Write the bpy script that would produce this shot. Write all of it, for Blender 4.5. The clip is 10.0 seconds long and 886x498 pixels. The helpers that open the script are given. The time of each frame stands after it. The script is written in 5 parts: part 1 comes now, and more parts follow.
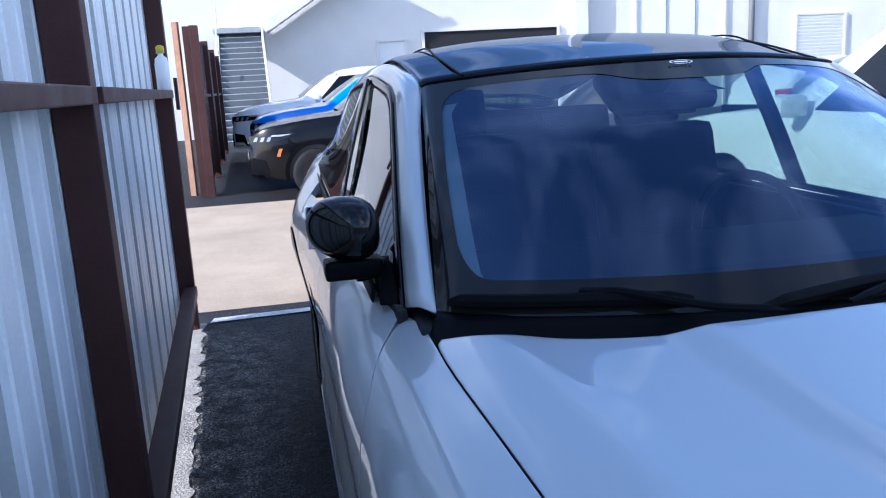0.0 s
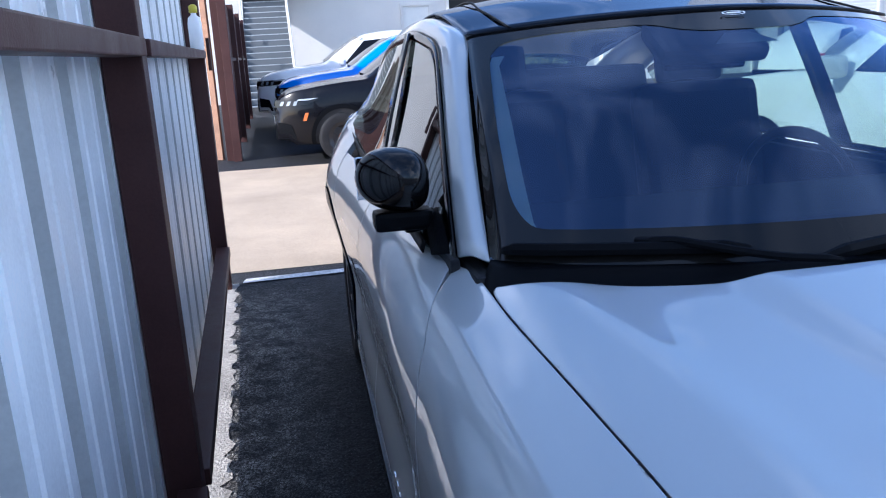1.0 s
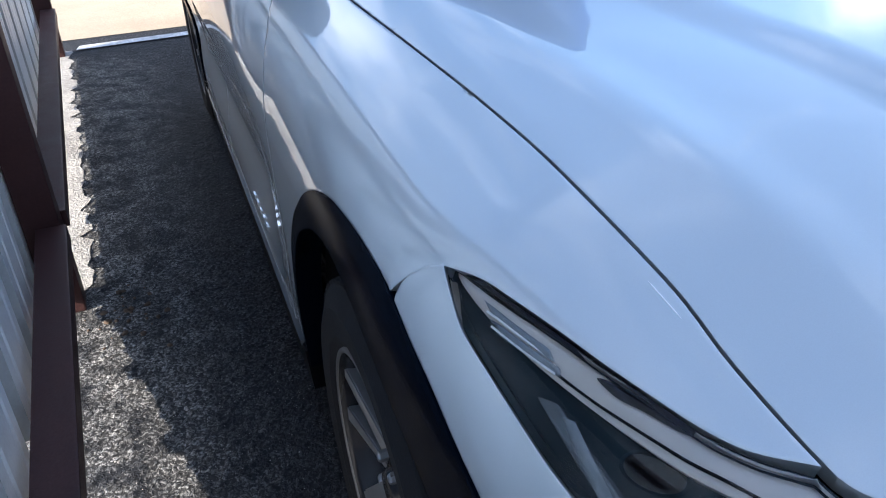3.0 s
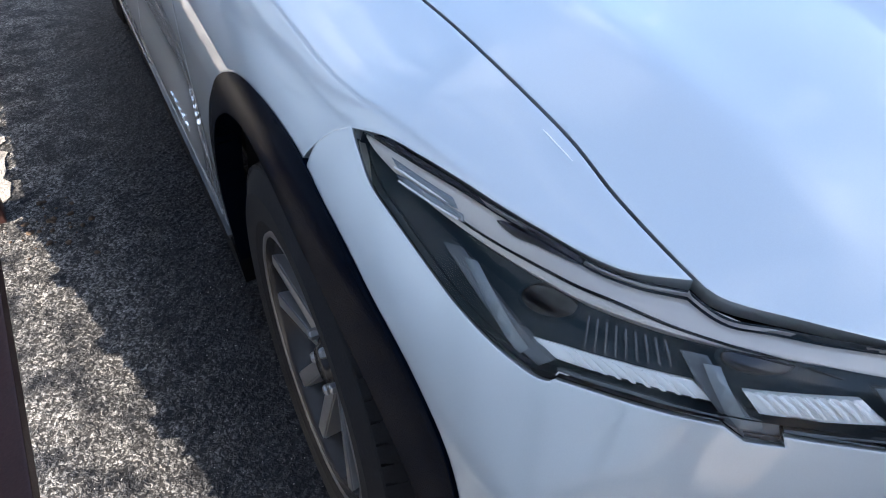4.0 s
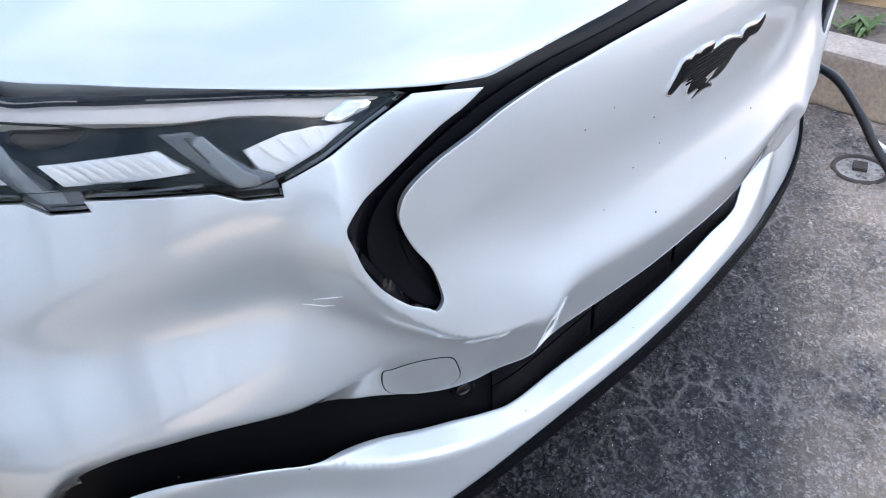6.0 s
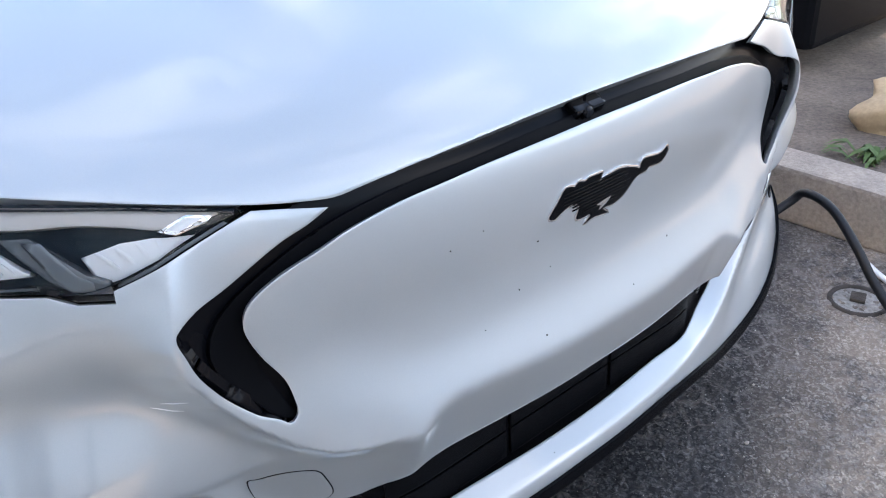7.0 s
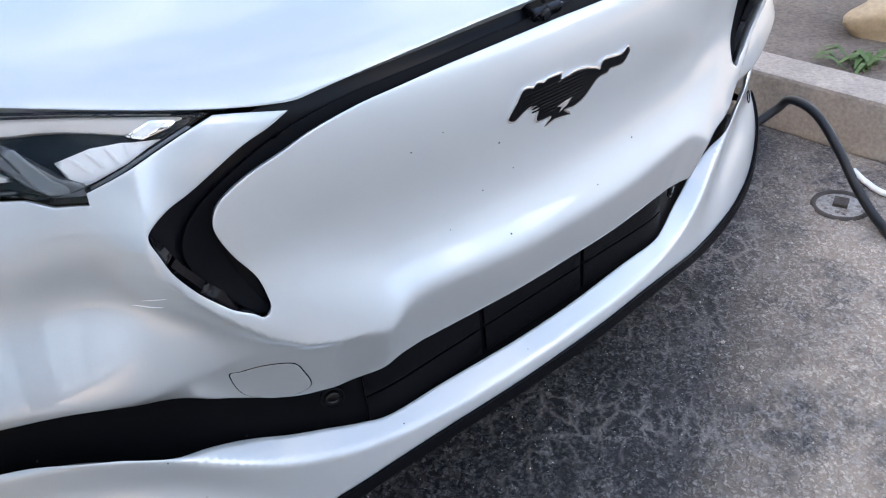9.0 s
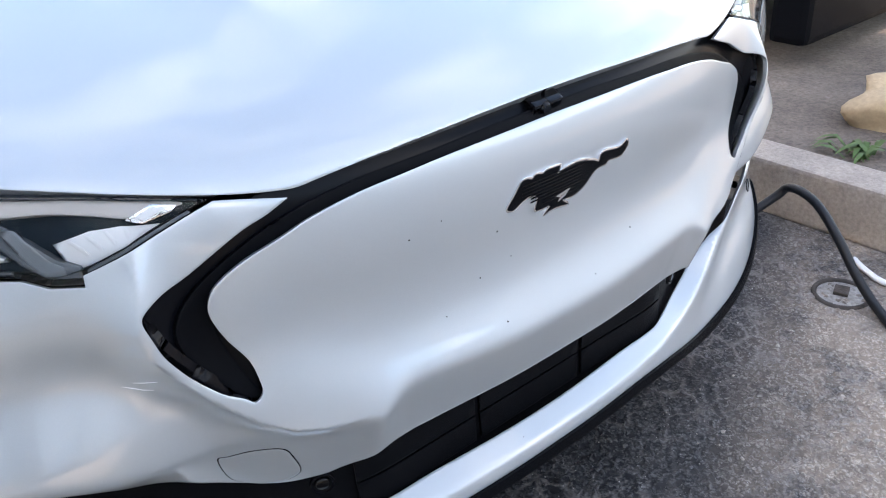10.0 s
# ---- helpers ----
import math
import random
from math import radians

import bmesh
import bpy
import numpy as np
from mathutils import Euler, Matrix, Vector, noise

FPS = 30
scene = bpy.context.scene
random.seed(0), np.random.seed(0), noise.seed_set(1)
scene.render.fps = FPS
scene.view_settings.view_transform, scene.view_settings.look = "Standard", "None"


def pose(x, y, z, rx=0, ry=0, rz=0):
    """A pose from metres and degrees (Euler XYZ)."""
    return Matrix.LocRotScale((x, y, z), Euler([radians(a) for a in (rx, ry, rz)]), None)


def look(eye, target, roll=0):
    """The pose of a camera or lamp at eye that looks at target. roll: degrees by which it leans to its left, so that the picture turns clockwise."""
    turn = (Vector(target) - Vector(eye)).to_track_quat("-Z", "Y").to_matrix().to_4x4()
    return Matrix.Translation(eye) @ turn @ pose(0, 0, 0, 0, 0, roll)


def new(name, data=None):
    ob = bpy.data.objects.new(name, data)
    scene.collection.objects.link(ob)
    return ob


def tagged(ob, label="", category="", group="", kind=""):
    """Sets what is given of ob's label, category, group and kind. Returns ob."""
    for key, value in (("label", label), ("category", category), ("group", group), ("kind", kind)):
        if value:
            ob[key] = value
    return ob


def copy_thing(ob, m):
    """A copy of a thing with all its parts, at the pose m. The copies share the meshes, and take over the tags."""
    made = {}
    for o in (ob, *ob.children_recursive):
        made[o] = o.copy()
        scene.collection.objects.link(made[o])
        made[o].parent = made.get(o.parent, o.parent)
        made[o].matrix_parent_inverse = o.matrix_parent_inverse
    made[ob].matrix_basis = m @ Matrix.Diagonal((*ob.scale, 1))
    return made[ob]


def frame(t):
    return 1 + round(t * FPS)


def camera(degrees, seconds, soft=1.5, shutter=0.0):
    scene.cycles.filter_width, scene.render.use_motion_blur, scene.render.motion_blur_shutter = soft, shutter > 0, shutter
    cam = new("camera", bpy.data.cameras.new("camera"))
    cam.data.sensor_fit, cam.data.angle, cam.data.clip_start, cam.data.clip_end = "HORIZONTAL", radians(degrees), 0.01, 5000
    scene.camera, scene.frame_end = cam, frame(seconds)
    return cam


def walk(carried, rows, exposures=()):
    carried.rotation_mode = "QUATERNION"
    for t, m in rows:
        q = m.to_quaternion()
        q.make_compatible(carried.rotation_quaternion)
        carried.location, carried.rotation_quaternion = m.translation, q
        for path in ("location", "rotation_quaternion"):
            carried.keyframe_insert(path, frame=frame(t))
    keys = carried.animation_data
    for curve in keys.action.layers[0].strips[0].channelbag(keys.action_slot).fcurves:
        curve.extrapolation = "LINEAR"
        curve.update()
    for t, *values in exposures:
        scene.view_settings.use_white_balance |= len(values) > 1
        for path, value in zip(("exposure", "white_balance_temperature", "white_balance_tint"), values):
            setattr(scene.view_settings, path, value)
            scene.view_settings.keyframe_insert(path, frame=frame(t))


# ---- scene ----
cam = camera(58.38, 10.0, 1.1)
ROWS = [
    (0.0, -1.0194, -0.7696, 1.5178, 78.082, 3.001, -12.096),
    (0.5, -1.0600, -0.7589, 1.5132, 78.211, 3.099, -9.865),
    (1.0, -1.0860, -0.7689, 1.4860, 75.842, 2.974, -10.534),
    (1.5, -1.0990, -0.7943, 1.4439, 71.606, 2.602, -12.216),
    (2.0, -1.1039, -0.8117, 1.4019, 67.382, 2.650, -14.634),
    (2.5, -1.0952, -0.8406, 1.3594, 63.504, 2.950, -17.497),
    (3.0, -1.0970, -0.9067, 1.3418, 60.011, 2.155, -20.706),
    (4.5, -1.0925, -0.9979, 1.2756, 50.432, 2.100, -29.584),
    (5.0, -1.0338, -1.0555, 1.2119, 47.859, 1.897, -34.814),
    (5.5, -0.9294, -1.1770, 1.1716, 47.193, 1.242, -40.649),
    (6.0, -0.8437, -1.2961, 1.1633, 51.920, 3.220, -45.074),
    (7.5, -0.6605, -1.4933, 1.1681, 61.227, 3.483, -37.492),
    (8.0, -0.6650, -1.5204, 1.1663, 59.298, 4.128, -37.956),
    (8.5, -0.6768, -1.5285, 1.1620, 56.485, 4.963, -39.174),
    (9.0, -0.6817, -1.5239, 1.1591, 54.831, 5.305, -39.606),
    (9.5, -0.6786, -1.5220, 1.1656, 55.928, 4.975, -39.314),
    (10.0, -0.6678, -1.5201, 1.1760, 59.932, 4.121, -38.622),
]
EXPOSURES = [(0, .95, 5050, 14), (1.0, 1.05, 5200, 14), (2.0, 1.33, 5600, 12), (2.5, 1.46, 5650, 10), (3.0, 1.52, 5750, 10), (4.5, 2.28, 6300, 12), (5.0, 2.52, 6450, 12), (5.5, 2.62, 6700, 13), (6.0, 2.57, 6800, 13), (7.5, 1.90, 6750, 13), (8.0, 1.85, 6650, 13), (8.5, 2.10, 6750, 12), (9.0, 2.34, 6850, 13), (9.5, 2.34, 6950, 14), (10, 2.22, 6900, 13)]
walk(cam, [(t, pose(x, y, z, rx, ry, rz)) for t, x, y, z, rx, ry, rz in ROWS], EXPOSURES)

# ---- daylight: low sun behind the fence, blue sky with thin cloud ----
SUN_UP, SUN_FROM = 27.0, (-1.0, -0.28)
world = bpy.data.worlds.new("sky")
scene.world = world
world.use_nodes = True
wn, wl = world.node_tree.nodes, world.node_tree.links
sky = wn.new("ShaderNodeTexSky")
sky.sky_type, sky.sun_disc = "NISHITA", False
sky.sun_elevation, sky.sun_rotation = radians(SUN_UP), math.atan2(SUN_FROM[0], SUN_FROM[1])
sky.air_density, sky.dust_density = 1.0, 1.2
coord = wn.new("ShaderNodeTexCoord")
stretch = wn.new("ShaderNodeMapping")
stretch.inputs["Scale"].default_value = (1.7, 1.0, 1.4)
stretch.inputs["Rotation"].default_value = (0.2, 0.15, radians(-32))
puff = wn.new("ShaderNodeTexNoise")
puff.inputs["Scale"].default_value, puff.inputs["Detail"].default_value, puff.inputs["Roughness"].default_value = 2.2, 7.0, 0.58
puff.inputs["Distortion"].default_value = 0.45
ramp = wn.new("ShaderNodeMapRange")
ramp.inputs["From Min"].default_value, ramp.inputs["From Max"].default_value = 0.47, 0.72
ramp.inputs["To Max"].default_value = 0.80
cloud = wn.new("ShaderNodeMixRGB")
cloud.inputs["Color2"].default_value = (10.5, 10.3, 10.3, 1)
wl.new(coord.outputs["Generated"], stretch.inputs["Vector"])
wl.new(stretch.outputs["Vector"], puff.inputs["Vector"])
wl.new(puff.outputs["Fac"], ramp.inputs["Value"])
height = wn.new("ShaderNodeSeparateXYZ")
wl.new(coord.outputs["Generated"], height.inputs["Vector"])
thin = wn.new("ShaderNodeMapRange")
thin.inputs["From Min"].default_value, thin.inputs["From Max"].default_value = 0.45, 0.80
thin.inputs["To Min"].default_value, thin.inputs["To Max"].default_value = 1.0, 0.35
cover = wn.new("ShaderNodeMath")
cover.operation = "MULTIPLY"
wl.new(height.outputs["Z"], thin.inputs["Value"])
wl.new(thin.outputs["Result"], cover.inputs[0])
wl.new(ramp.outputs["Result"], cover.inputs[1])
wl.new(cover.outputs["Value"], cloud.inputs["Fac"])
wl.new(sky.outputs["Color"], cloud.inputs["Color1"])
wl.new(cloud.outputs["Color"], wn["Background"].inputs["Color"])
wn["Background"].inputs["Strength"].default_value = 0.15
sun = new("sun", bpy.data.lights.new("sun", "SUN"))
sun.data.energy, sun.data.angle, sun.data.color = 4.5, radians(0.6), (1.0, 0.88, 0.72)
away = Vector((SUN_FROM[0], SUN_FROM[1], 0)).normalized() * math.cos(radians(SUN_UP)) + Vector((0, 0, math.sin(radians(SUN_UP))))
sun.matrix_world = look(away * 40, (0, 0, 0))


# ---- the car's body as smooth fields ----
def curve(xs, ys, x):
    """A smooth curve through a few stations."""
    xs, ys, x = np.asarray(xs, float), np.asarray(ys, float), np.asarray(x, float)
    d = np.gradient(ys, xs)
    i = np.clip(np.searchsorted(xs, x) - 1, 0, len(xs) - 2)
    h = xs[i + 1] - xs[i]
    t = np.clip((x - xs[i]) / h, 0, 1)
    return ys[i] * (1 + 2 * t) * (1 - t) ** 2 + h * d[i] * t * (1 - t) ** 2 + ys[i + 1] * t * t * (3 - 2 * t) + h * d[i + 1] * t * t * (t - 1)


def bell(v, c, w):
    return np.exp(-((v - c) / w) ** 2)


def ease(v, a, b):
    t = np.clip((v - a) / (b - a), 0, 1)
    return t * t * (3 - 2 * t)


def soft_plus(v, k):
    return k * np.logaddexp(0, v / k)


def hood_height(x, y):
    z = curve((-1, -.9, -.8, -.65, -.5, -.3, 0, .3, .6, 1, 1.8, 2.6, 3.2, 4), (.75, .830, .892, .950, .990, 1.024, 1.052, 1.075, 1.095, 1.12, 1.12, 1.14, 1.21, 1.20), y)
    z = z - .030 * (x / .75) ** 2 - 1.1 * np.maximum(x - .70, 0) ** 2 - .030 * (x / .72) ** 4 * ease(-.25 - y, 0, .3)
    ridge, shoulder, fade = .335 + .08 * y, .615 + .055 * y, ease(y, -.80, -.35)
    z = z - (.28 * soft_plus(x - .712, .014) - 1.1 * np.maximum(x - .70, 0) ** 2) * ease(y, -.45, -.10) * ease(.95 - y, 0, .30)
    z = z + (.004 * ease(y, .20, .40) - .006 * bell(y, .10, .15)) * ease(.60 - x, 0, .2)
    return z + .013 * ease(ridge + .05 - x, 0, .10) * fade + .007 * bell(x, shoulder, .055) * fade


def side_half(y, z):
    w = .932 - .25 * np.maximum(-.12 - y, 0) ** 2 - .02 * np.maximum(y - 2.0, 0) ** 2
    w = w - .30 * np.maximum(z - .80, 0) ** 1.5 - .10 * np.maximum(.50 - z, 0) ** 1.5
    door = ease(y, .45, .9) * ease(2.9 - y, .1, .7)
    w = w - door * (.030 * bell(z, .56, .13) - .012 * bell(z, .90, .10))
    return w + .080 * bell(y, 3.15, .62) * bell(z, .88, .26)


def chin_height(x):
    return curve((0, .10, .17, .23, .265, .283, .298, .315, .34, .372, .40, .45, .50, .56, .62, .70, .76, .80, .82, .84, 1.0), (.561, .561, .564, .566, .565, .560, .552, .541, .540, .545, .552, .550, .541, .545, .555, .572, .573, .558, .53, .49, .35), x)


SHIELD = ((.0, .40), (.290, .540), (.317, .545), (.374, .550), (.411, .560), (.441, .580), (.477, .620), (.505, .660), (.522, .690), (.532, .712), (.535, .740), (.50, .86), (0, .90))


def shield_distance(x, z):
    """How far a point of the front lies outside the raised centre shield; nought inside it."""
    best, odd = np.full(np.shape(x), 9.0), np.zeros(np.shape(x), int)
    for (ax, az), (bx, bz) in zip(SHIELD, SHIELD[1:] + SHIELD[:1]):
        dx, dz = bx - ax, bz - az
        t = np.clip(((x - ax) * dx + (z - az) * dz) / (dx * dx + dz * dz), 0, 1)
        best = np.minimum(best, np.hypot(x - ax - t * dx, z - az - t * dz))
        if az != bz:
            odd = odd + (((az > z) != (bz > z)) & (x < dx * (z - az) / dz + ax))
    return np.where(odd % 2 == 1, 0.0, best)


def corner_swell(x):
    return np.clip((x - .36) / .44, 0, 1.10) ** 2


def front_line(x, z):
    y = -.886 + .221 * x ** 2 + .372 * x ** 4
    away = shield_distance(x, z)
    near = np.exp(-away / .025)
    centre = ease(.46 - x, 0, .12)
    ledge = ease(.36 - x, 0, .08)
    rolled = centre * .013 * bell(z, .665, .070) - .036 * ease(.69 - z, 0, .20) * ease(.50 - x, 0, .12)
    y = y + (1 - ledge) * rolled + ledge * (.013 * bell(np.maximum(z, .665), .665, .070) - .55 * soft_plus(.630 - z, .013))
    y = y + .018 * (1 - np.exp(-away / .017)) * ease(x, .28, .40) * ease(.60 - x, 0, .12) * ease(.68 - z, 0, .07)
    y = y - .008 * near * bell(x, .455, .06) * bell(z, .61, .05)
    y = y - .029 * near * bell(x, .532 - 3.2 * np.minimum(z - .735, 0) ** 2, .035) * bell(z, .71, .095) + .004 * near * bell(x, .462 - 3.2 * (z - .725) ** 2, .032) * bell(z, .70, .09)
    y = y + (1 - near) * .027 * bell(z, .672, .056) * ease(x, .36, .50) * ease(.92 - x, 0, .14)
    y = y - .100 * corner_swell(x) * ease(.84 - z, 0, .30) - (.020 + .025 * ease(z, .58, .70)) * ease(x, .50, .88) - .010 * bell(x, .53, .07) * bell(z, .77, .07)
    return y + (.55 + .419 * ledge - .13 * ease(.36 - x, 0, .10) - .25 * bell(x, .42, .08) + .30 * ease(x, .50, .58)) * soft_plus(chin_height(x) - z, .0035)


def body_field(x, y, z):
    """Below nought inside the car's lower body."""
    x = np.abs(x)
    k = .030
    a, b, c = x - side_half(y, z), front_line(x, z) - y, z - hood_height(x, y)
    m = np.maximum(np.maximum(a, b), c)
    return m + k * np.log(np.exp((a - m) / k) + np.exp((b - m) / k) + np.exp((c - m) / k))


def lift(kind, u, v, field=body_field):
    """Points of the body from round coordinates: 'wrap' (degrees round an upright axis, height) or 'girth' (y, degrees up from the side)."""
    u, v = np.asarray(u, float), np.asarray(v, float)
    lo, hi = np.full(u.shape, .05), np.full(u.shape, 2.5)
    for _ in range(46):
        r = (lo + hi) / 2
        x, y, z = ray_point(kind, u, v, r)
        inside = field(x, y, z) < 0
        lo, hi = np.where(inside, r, lo), np.where(inside, hi, r)
    return np.stack(ray_point(kind, u, v, (lo + hi) / 2), -1)


def ray_point(kind, u, v, r):
    if kind == "wrap":
        a = np.radians(u)
        return -r * np.sin(a), .1 - r * np.cos(a), v
    a = np.radians(v)
    return -r * np.cos(a), u, .5 + r * np.sin(a)


def field_normal(p, field=body_field, e=.002):
    x, y, z = p[..., 0], p[..., 1], p[..., 2]
    g = np.stack([field(x + e, y, z) - field(x - e, y, z), field(x, y + e, z) - field(x, y - e, z), field(x, y, z + e) - field(x, y, z - e)], -1)
    return g / np.maximum(np.linalg.norm(g, axis=-1, keepdims=True), 1e-9)


def lip_crease(x):
    return curve((0, .30, .38, .46, .53, .58, .63, .67, .72, 1.0), (.300, .302, .311, .336, .376, .412, .438, .455, .462, .46), x)


def lip_field(x, y, z):
    """The lower lip of the bumper, bevelled above its crease."""
    x = np.abs(x)
    a = x - (side_half(y, z) - .004)
    edge = lip_crease(x)
    b = -.886 + .221 * x ** 2 + .372 * x ** 4 - .090 * corner_swell(x) - .020 * ease(x, .50, .88) + .030 - .008 * ease(.60 - x, 0, .34)
    b = b + 1.25 * soft_plus(z - edge, .002) - .18 * soft_plus(edge - z, .002) + ease(x, .34, .62) * .014 * bell(z, edge - .055, .045) - y
    k = .02
    m = np.maximum(a, b)
    return m + k * np.log(np.exp((a - m) / k) + np.exp((b - m) / k))


def recess_field(x, y, z):
    """The dark surface behind the lower slot and the grille slot."""
    x = np.abs(x)
    a = x - (side_half(y, z) - .05)
    rear = -.886 + .221 * x ** 2 + .372 * x ** 4 - .090 * corner_swell(x) - .020 * ease(x, .50, .88) + .072
    b = -.806 + ease(x, .25, .42) * (rear + .806) - y
    k = .03
    m = np.maximum(a, b)
    return m + k * np.log(np.exp((a - m) / k) + np.exp((b - m) / k))


# ---- materials ----
def material(name, colour, rough=.5, metal=0.0, coat=0.0, coat_rough=.03, spec=.5, trans=0.0, ior=1.45, vary=0.0, vary_scale=4.0, grain=0.0,
             grain_scale=80.0, bump=0.0, bump_scale=60.0, rough_vary=0.0, emit=0.0, stretch=(1, 1, 1), island=0.0):
    """A surface with colour changes at two scales and fine relief."""
    m = bpy.data.materials.new(name)
    m.use_nodes = True
    n, l = m.node_tree.nodes, m.node_tree.links
    b = n["Principled BSDF"]
    b.inputs["Base Color"].default_value = (*colour, 1)
    b.inputs["Roughness"].default_value, b.inputs["Metallic"].default_value = rough, metal
    b.inputs["Coat Weight"].default_value, b.inputs["Coat Roughness"].default_value = coat, coat_rough
    b.inputs["Specular IOR Level"].default_value, b.inputs["Transmission Weight"].default_value, b.inputs["IOR"].default_value = spec, trans, ior
    if emit:
        b.inputs["Emission Color"].default_value, b.inputs["Emission Strength"].default_value = (*colour, 1), emit
    if not (vary or grain or bump or rough_vary):
        return m
    co, mp = n.new("ShaderNodeTexCoord"), n.new("ShaderNodeMapping")
    mp.inputs["Scale"].default_value = stretch
    l.new(co.outputs["Object"], mp.inputs["Vector"])

    def noise_at(scale, detail=5.0):
        t = n.new("ShaderNodeTexNoise")
        t.inputs["Scale"].default_value, t.inputs["Detail"].default_value, t.inputs["Roughness"].default_value = scale, detail, .6
        l.new(mp.outputs["Vector"], t.inputs["Vector"])
        return t.outputs["Fac"]

    big, fine = noise_at(vary_scale), noise_at(grain_scale)
    if vary or grain:
        total = None
        for out, amount in ((big, vary), (fine, grain)):
            mr = n.new("ShaderNodeMapRange")
            mr.inputs["From Min"].default_value, mr.inputs["From Max"].default_value = .3, .7
            mr.inputs["To Min"].default_value, mr.inputs["To Max"].default_value = 1 - amount, 1 + amount
            l.new(out, mr.inputs["Value"])
            if total is None:
                total = mr.outputs["Result"]
            else:
                mu = n.new("ShaderNodeMath")
                mu.operation = "MULTIPLY"
                l.new(total, mu.inputs[0]), l.new(mr.outputs["Result"], mu.inputs[1])
                total = mu.outputs["Value"]
        mul = n.new("ShaderNodeVectorMath")
        mul.operation = "SCALE"
        mul.inputs[0].default_value = colour
        l.new(total, mul.inputs["Scale"])
        l.new(mul.outputs["Vector"], b.inputs["Base Color"])
    if rough_vary:
        mr = n.new("ShaderNodeMapRange")
        mr.inputs["From Min"].default_value, mr.inputs["From Max"].default_value = .3, .7
        mr.inputs["To Min"].default_value, mr.inputs["To Max"].default_value = max(rough - rough_vary, .02), min(rough + rough_vary, 1)
        l.new(big, mr.inputs["Value"]), l.new(mr.outputs["Result"], b.inputs["Roughness"])
    if bump:
        bp = n.new("ShaderNodeBump")
        bp.inputs["Strength"].default_value, bp.inputs["Distance"].default_value = min(bump, 1), .01
        l.new(noise_at(bump_scale, 3), bp.inputs["Height"]), l.new(bp.outputs["Normal"], b.inputs["Normal"])
    return m


def glass(name, tint, rough=.0, gloss=(1, 1, 1), gloss_ior=1.5):
    """Thin glass: a clear tinted layer under a mirror-like gloss."""
    m = bpy.data.materials.new(name)
    m.use_nodes = True
    n, l = m.node_tree.nodes, m.node_tree.links
    n.remove(n["Principled BSDF"])
    t, g, mix, f = n.new("ShaderNodeBsdfTransparent"), n.new("ShaderNodeBsdfGlossy"), n.new("ShaderNodeMixShader"), n.new("ShaderNodeFresnel")
    t.inputs["Color"].default_value = (*tint, 1)
    g.inputs["Roughness"].default_value = rough
    g.inputs["Color"].default_value = (*gloss, 1)
    f.inputs["IOR"].default_value = gloss_ior
    l.new(f.outputs["Fac"], mix.inputs["Fac"])
    l.new(t.outputs["BSDF"], mix.inputs[1]), l.new(g.outputs["BSDF"], mix.inputs[2])
    l.new(mix.outputs["Shader"], n["Material Output"].inputs["Surface"])
    return m


PAINT = material("silver_white_paint", (.505, .545, .565), .40, .36, coat=1.0, coat_rough=.012, grain=.03, grain_scale=900)
PAINT.node_tree.nodes["Principled BSDF"].inputs["Coat IOR"].default_value = 1.75
BLACK_GLOSS = material("gloss_black_plastic", (.005, .005, .006), .08, spec=.42)
GRILLE_BLACK = material("moulded_grille_black", (.004, .0045, .0065), .25, spec=.14)
CLAD = material("moulded_black_cladding", (.002, .004, .009), .18, spec=.015)
BLACK_TRIM = material("satin_black_plastic", (.0045, .005, .0065), .42, spec=.06, bump=.15, bump_scale=900)
RUBBER = material("tyre_rubber", (.014, .014, .016), .75, spec=.25, vary=.2, vary_scale=9, bump=.2, bump_scale=250)
ALLOY = material("machined_alloy", (.36, .365, .375), .30, .7, grain=.06, grain_scale=300)
RIM_EDGE = material("satin_rim_edge", (.20, .20, .21), .4, .8, grain=.06, grain_scale=300)
ALLOY_DARK = material("dark_painted_alloy", (.03, .03, .034), .25, .3)
CHROME = material("chrome", (.85, .86, .88), .06, 1.0)
LAMP_WHITE = material("lamp_white_reflector", (.96, .955, .95), .45)
LAMP_BAR = material("smoked_lamp_bar", (.11, .125, .14), .20, .2)
LAMP_DARK = material("lamp_dark_bezel", (.018, .027, .035), .6, spec=.03)
# Silver brow; its beige paints in the warm sheen of the lamp top.
LAMP_BROW = material("silver_brow_with_sheen", (.58, .53, .48), .34, .10)
LINING = material("pale_pillar_lining", (.78, .79, .80), .7)
LAMP_GREY = material("lamp_grey_bezel", (.40, .42, .44), .22, .3)
LAMP_SMOKE = material("smoked_lamp_bezel", (.085, .092, .10), .18, .3)
LAMP_GLASS = glass("clear_lamp_cover", (.97, .98, .98), .0, gloss_ior=1.30)
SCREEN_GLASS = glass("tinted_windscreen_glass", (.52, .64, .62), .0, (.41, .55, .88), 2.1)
FRIT_BLACK = material("black_ceramic_screen_border", (.012, .0115, .011), .04, spec=.36)
ROOF_GLASS = glass("dark_roof_glass", (.02, .024, .03), .03, (.50, .58, .72), 1.45)
SIDE_GLASS = glass("green_side_glass", (.40, .50, .48), .0, gloss_ior=1.9)
SCUFF = material("pale_scuff", (.86, .87, .88), .7)
SPECK = material("dried_speck", (.02, .015, .012), .8)
ORANGE = material("amber_reflector", (.50, .13, .03), .25, coat=.5)
AMBER_DULL = material("weathered_amber_reflector", (.20, .055, .022), .35, vary=.2, vary_scale=40)
INTERIOR = material("dark_cabin_trim", (.008, .009, .012), .7, vary=.2, vary_scale=12, bump=.2, bump_scale=300)
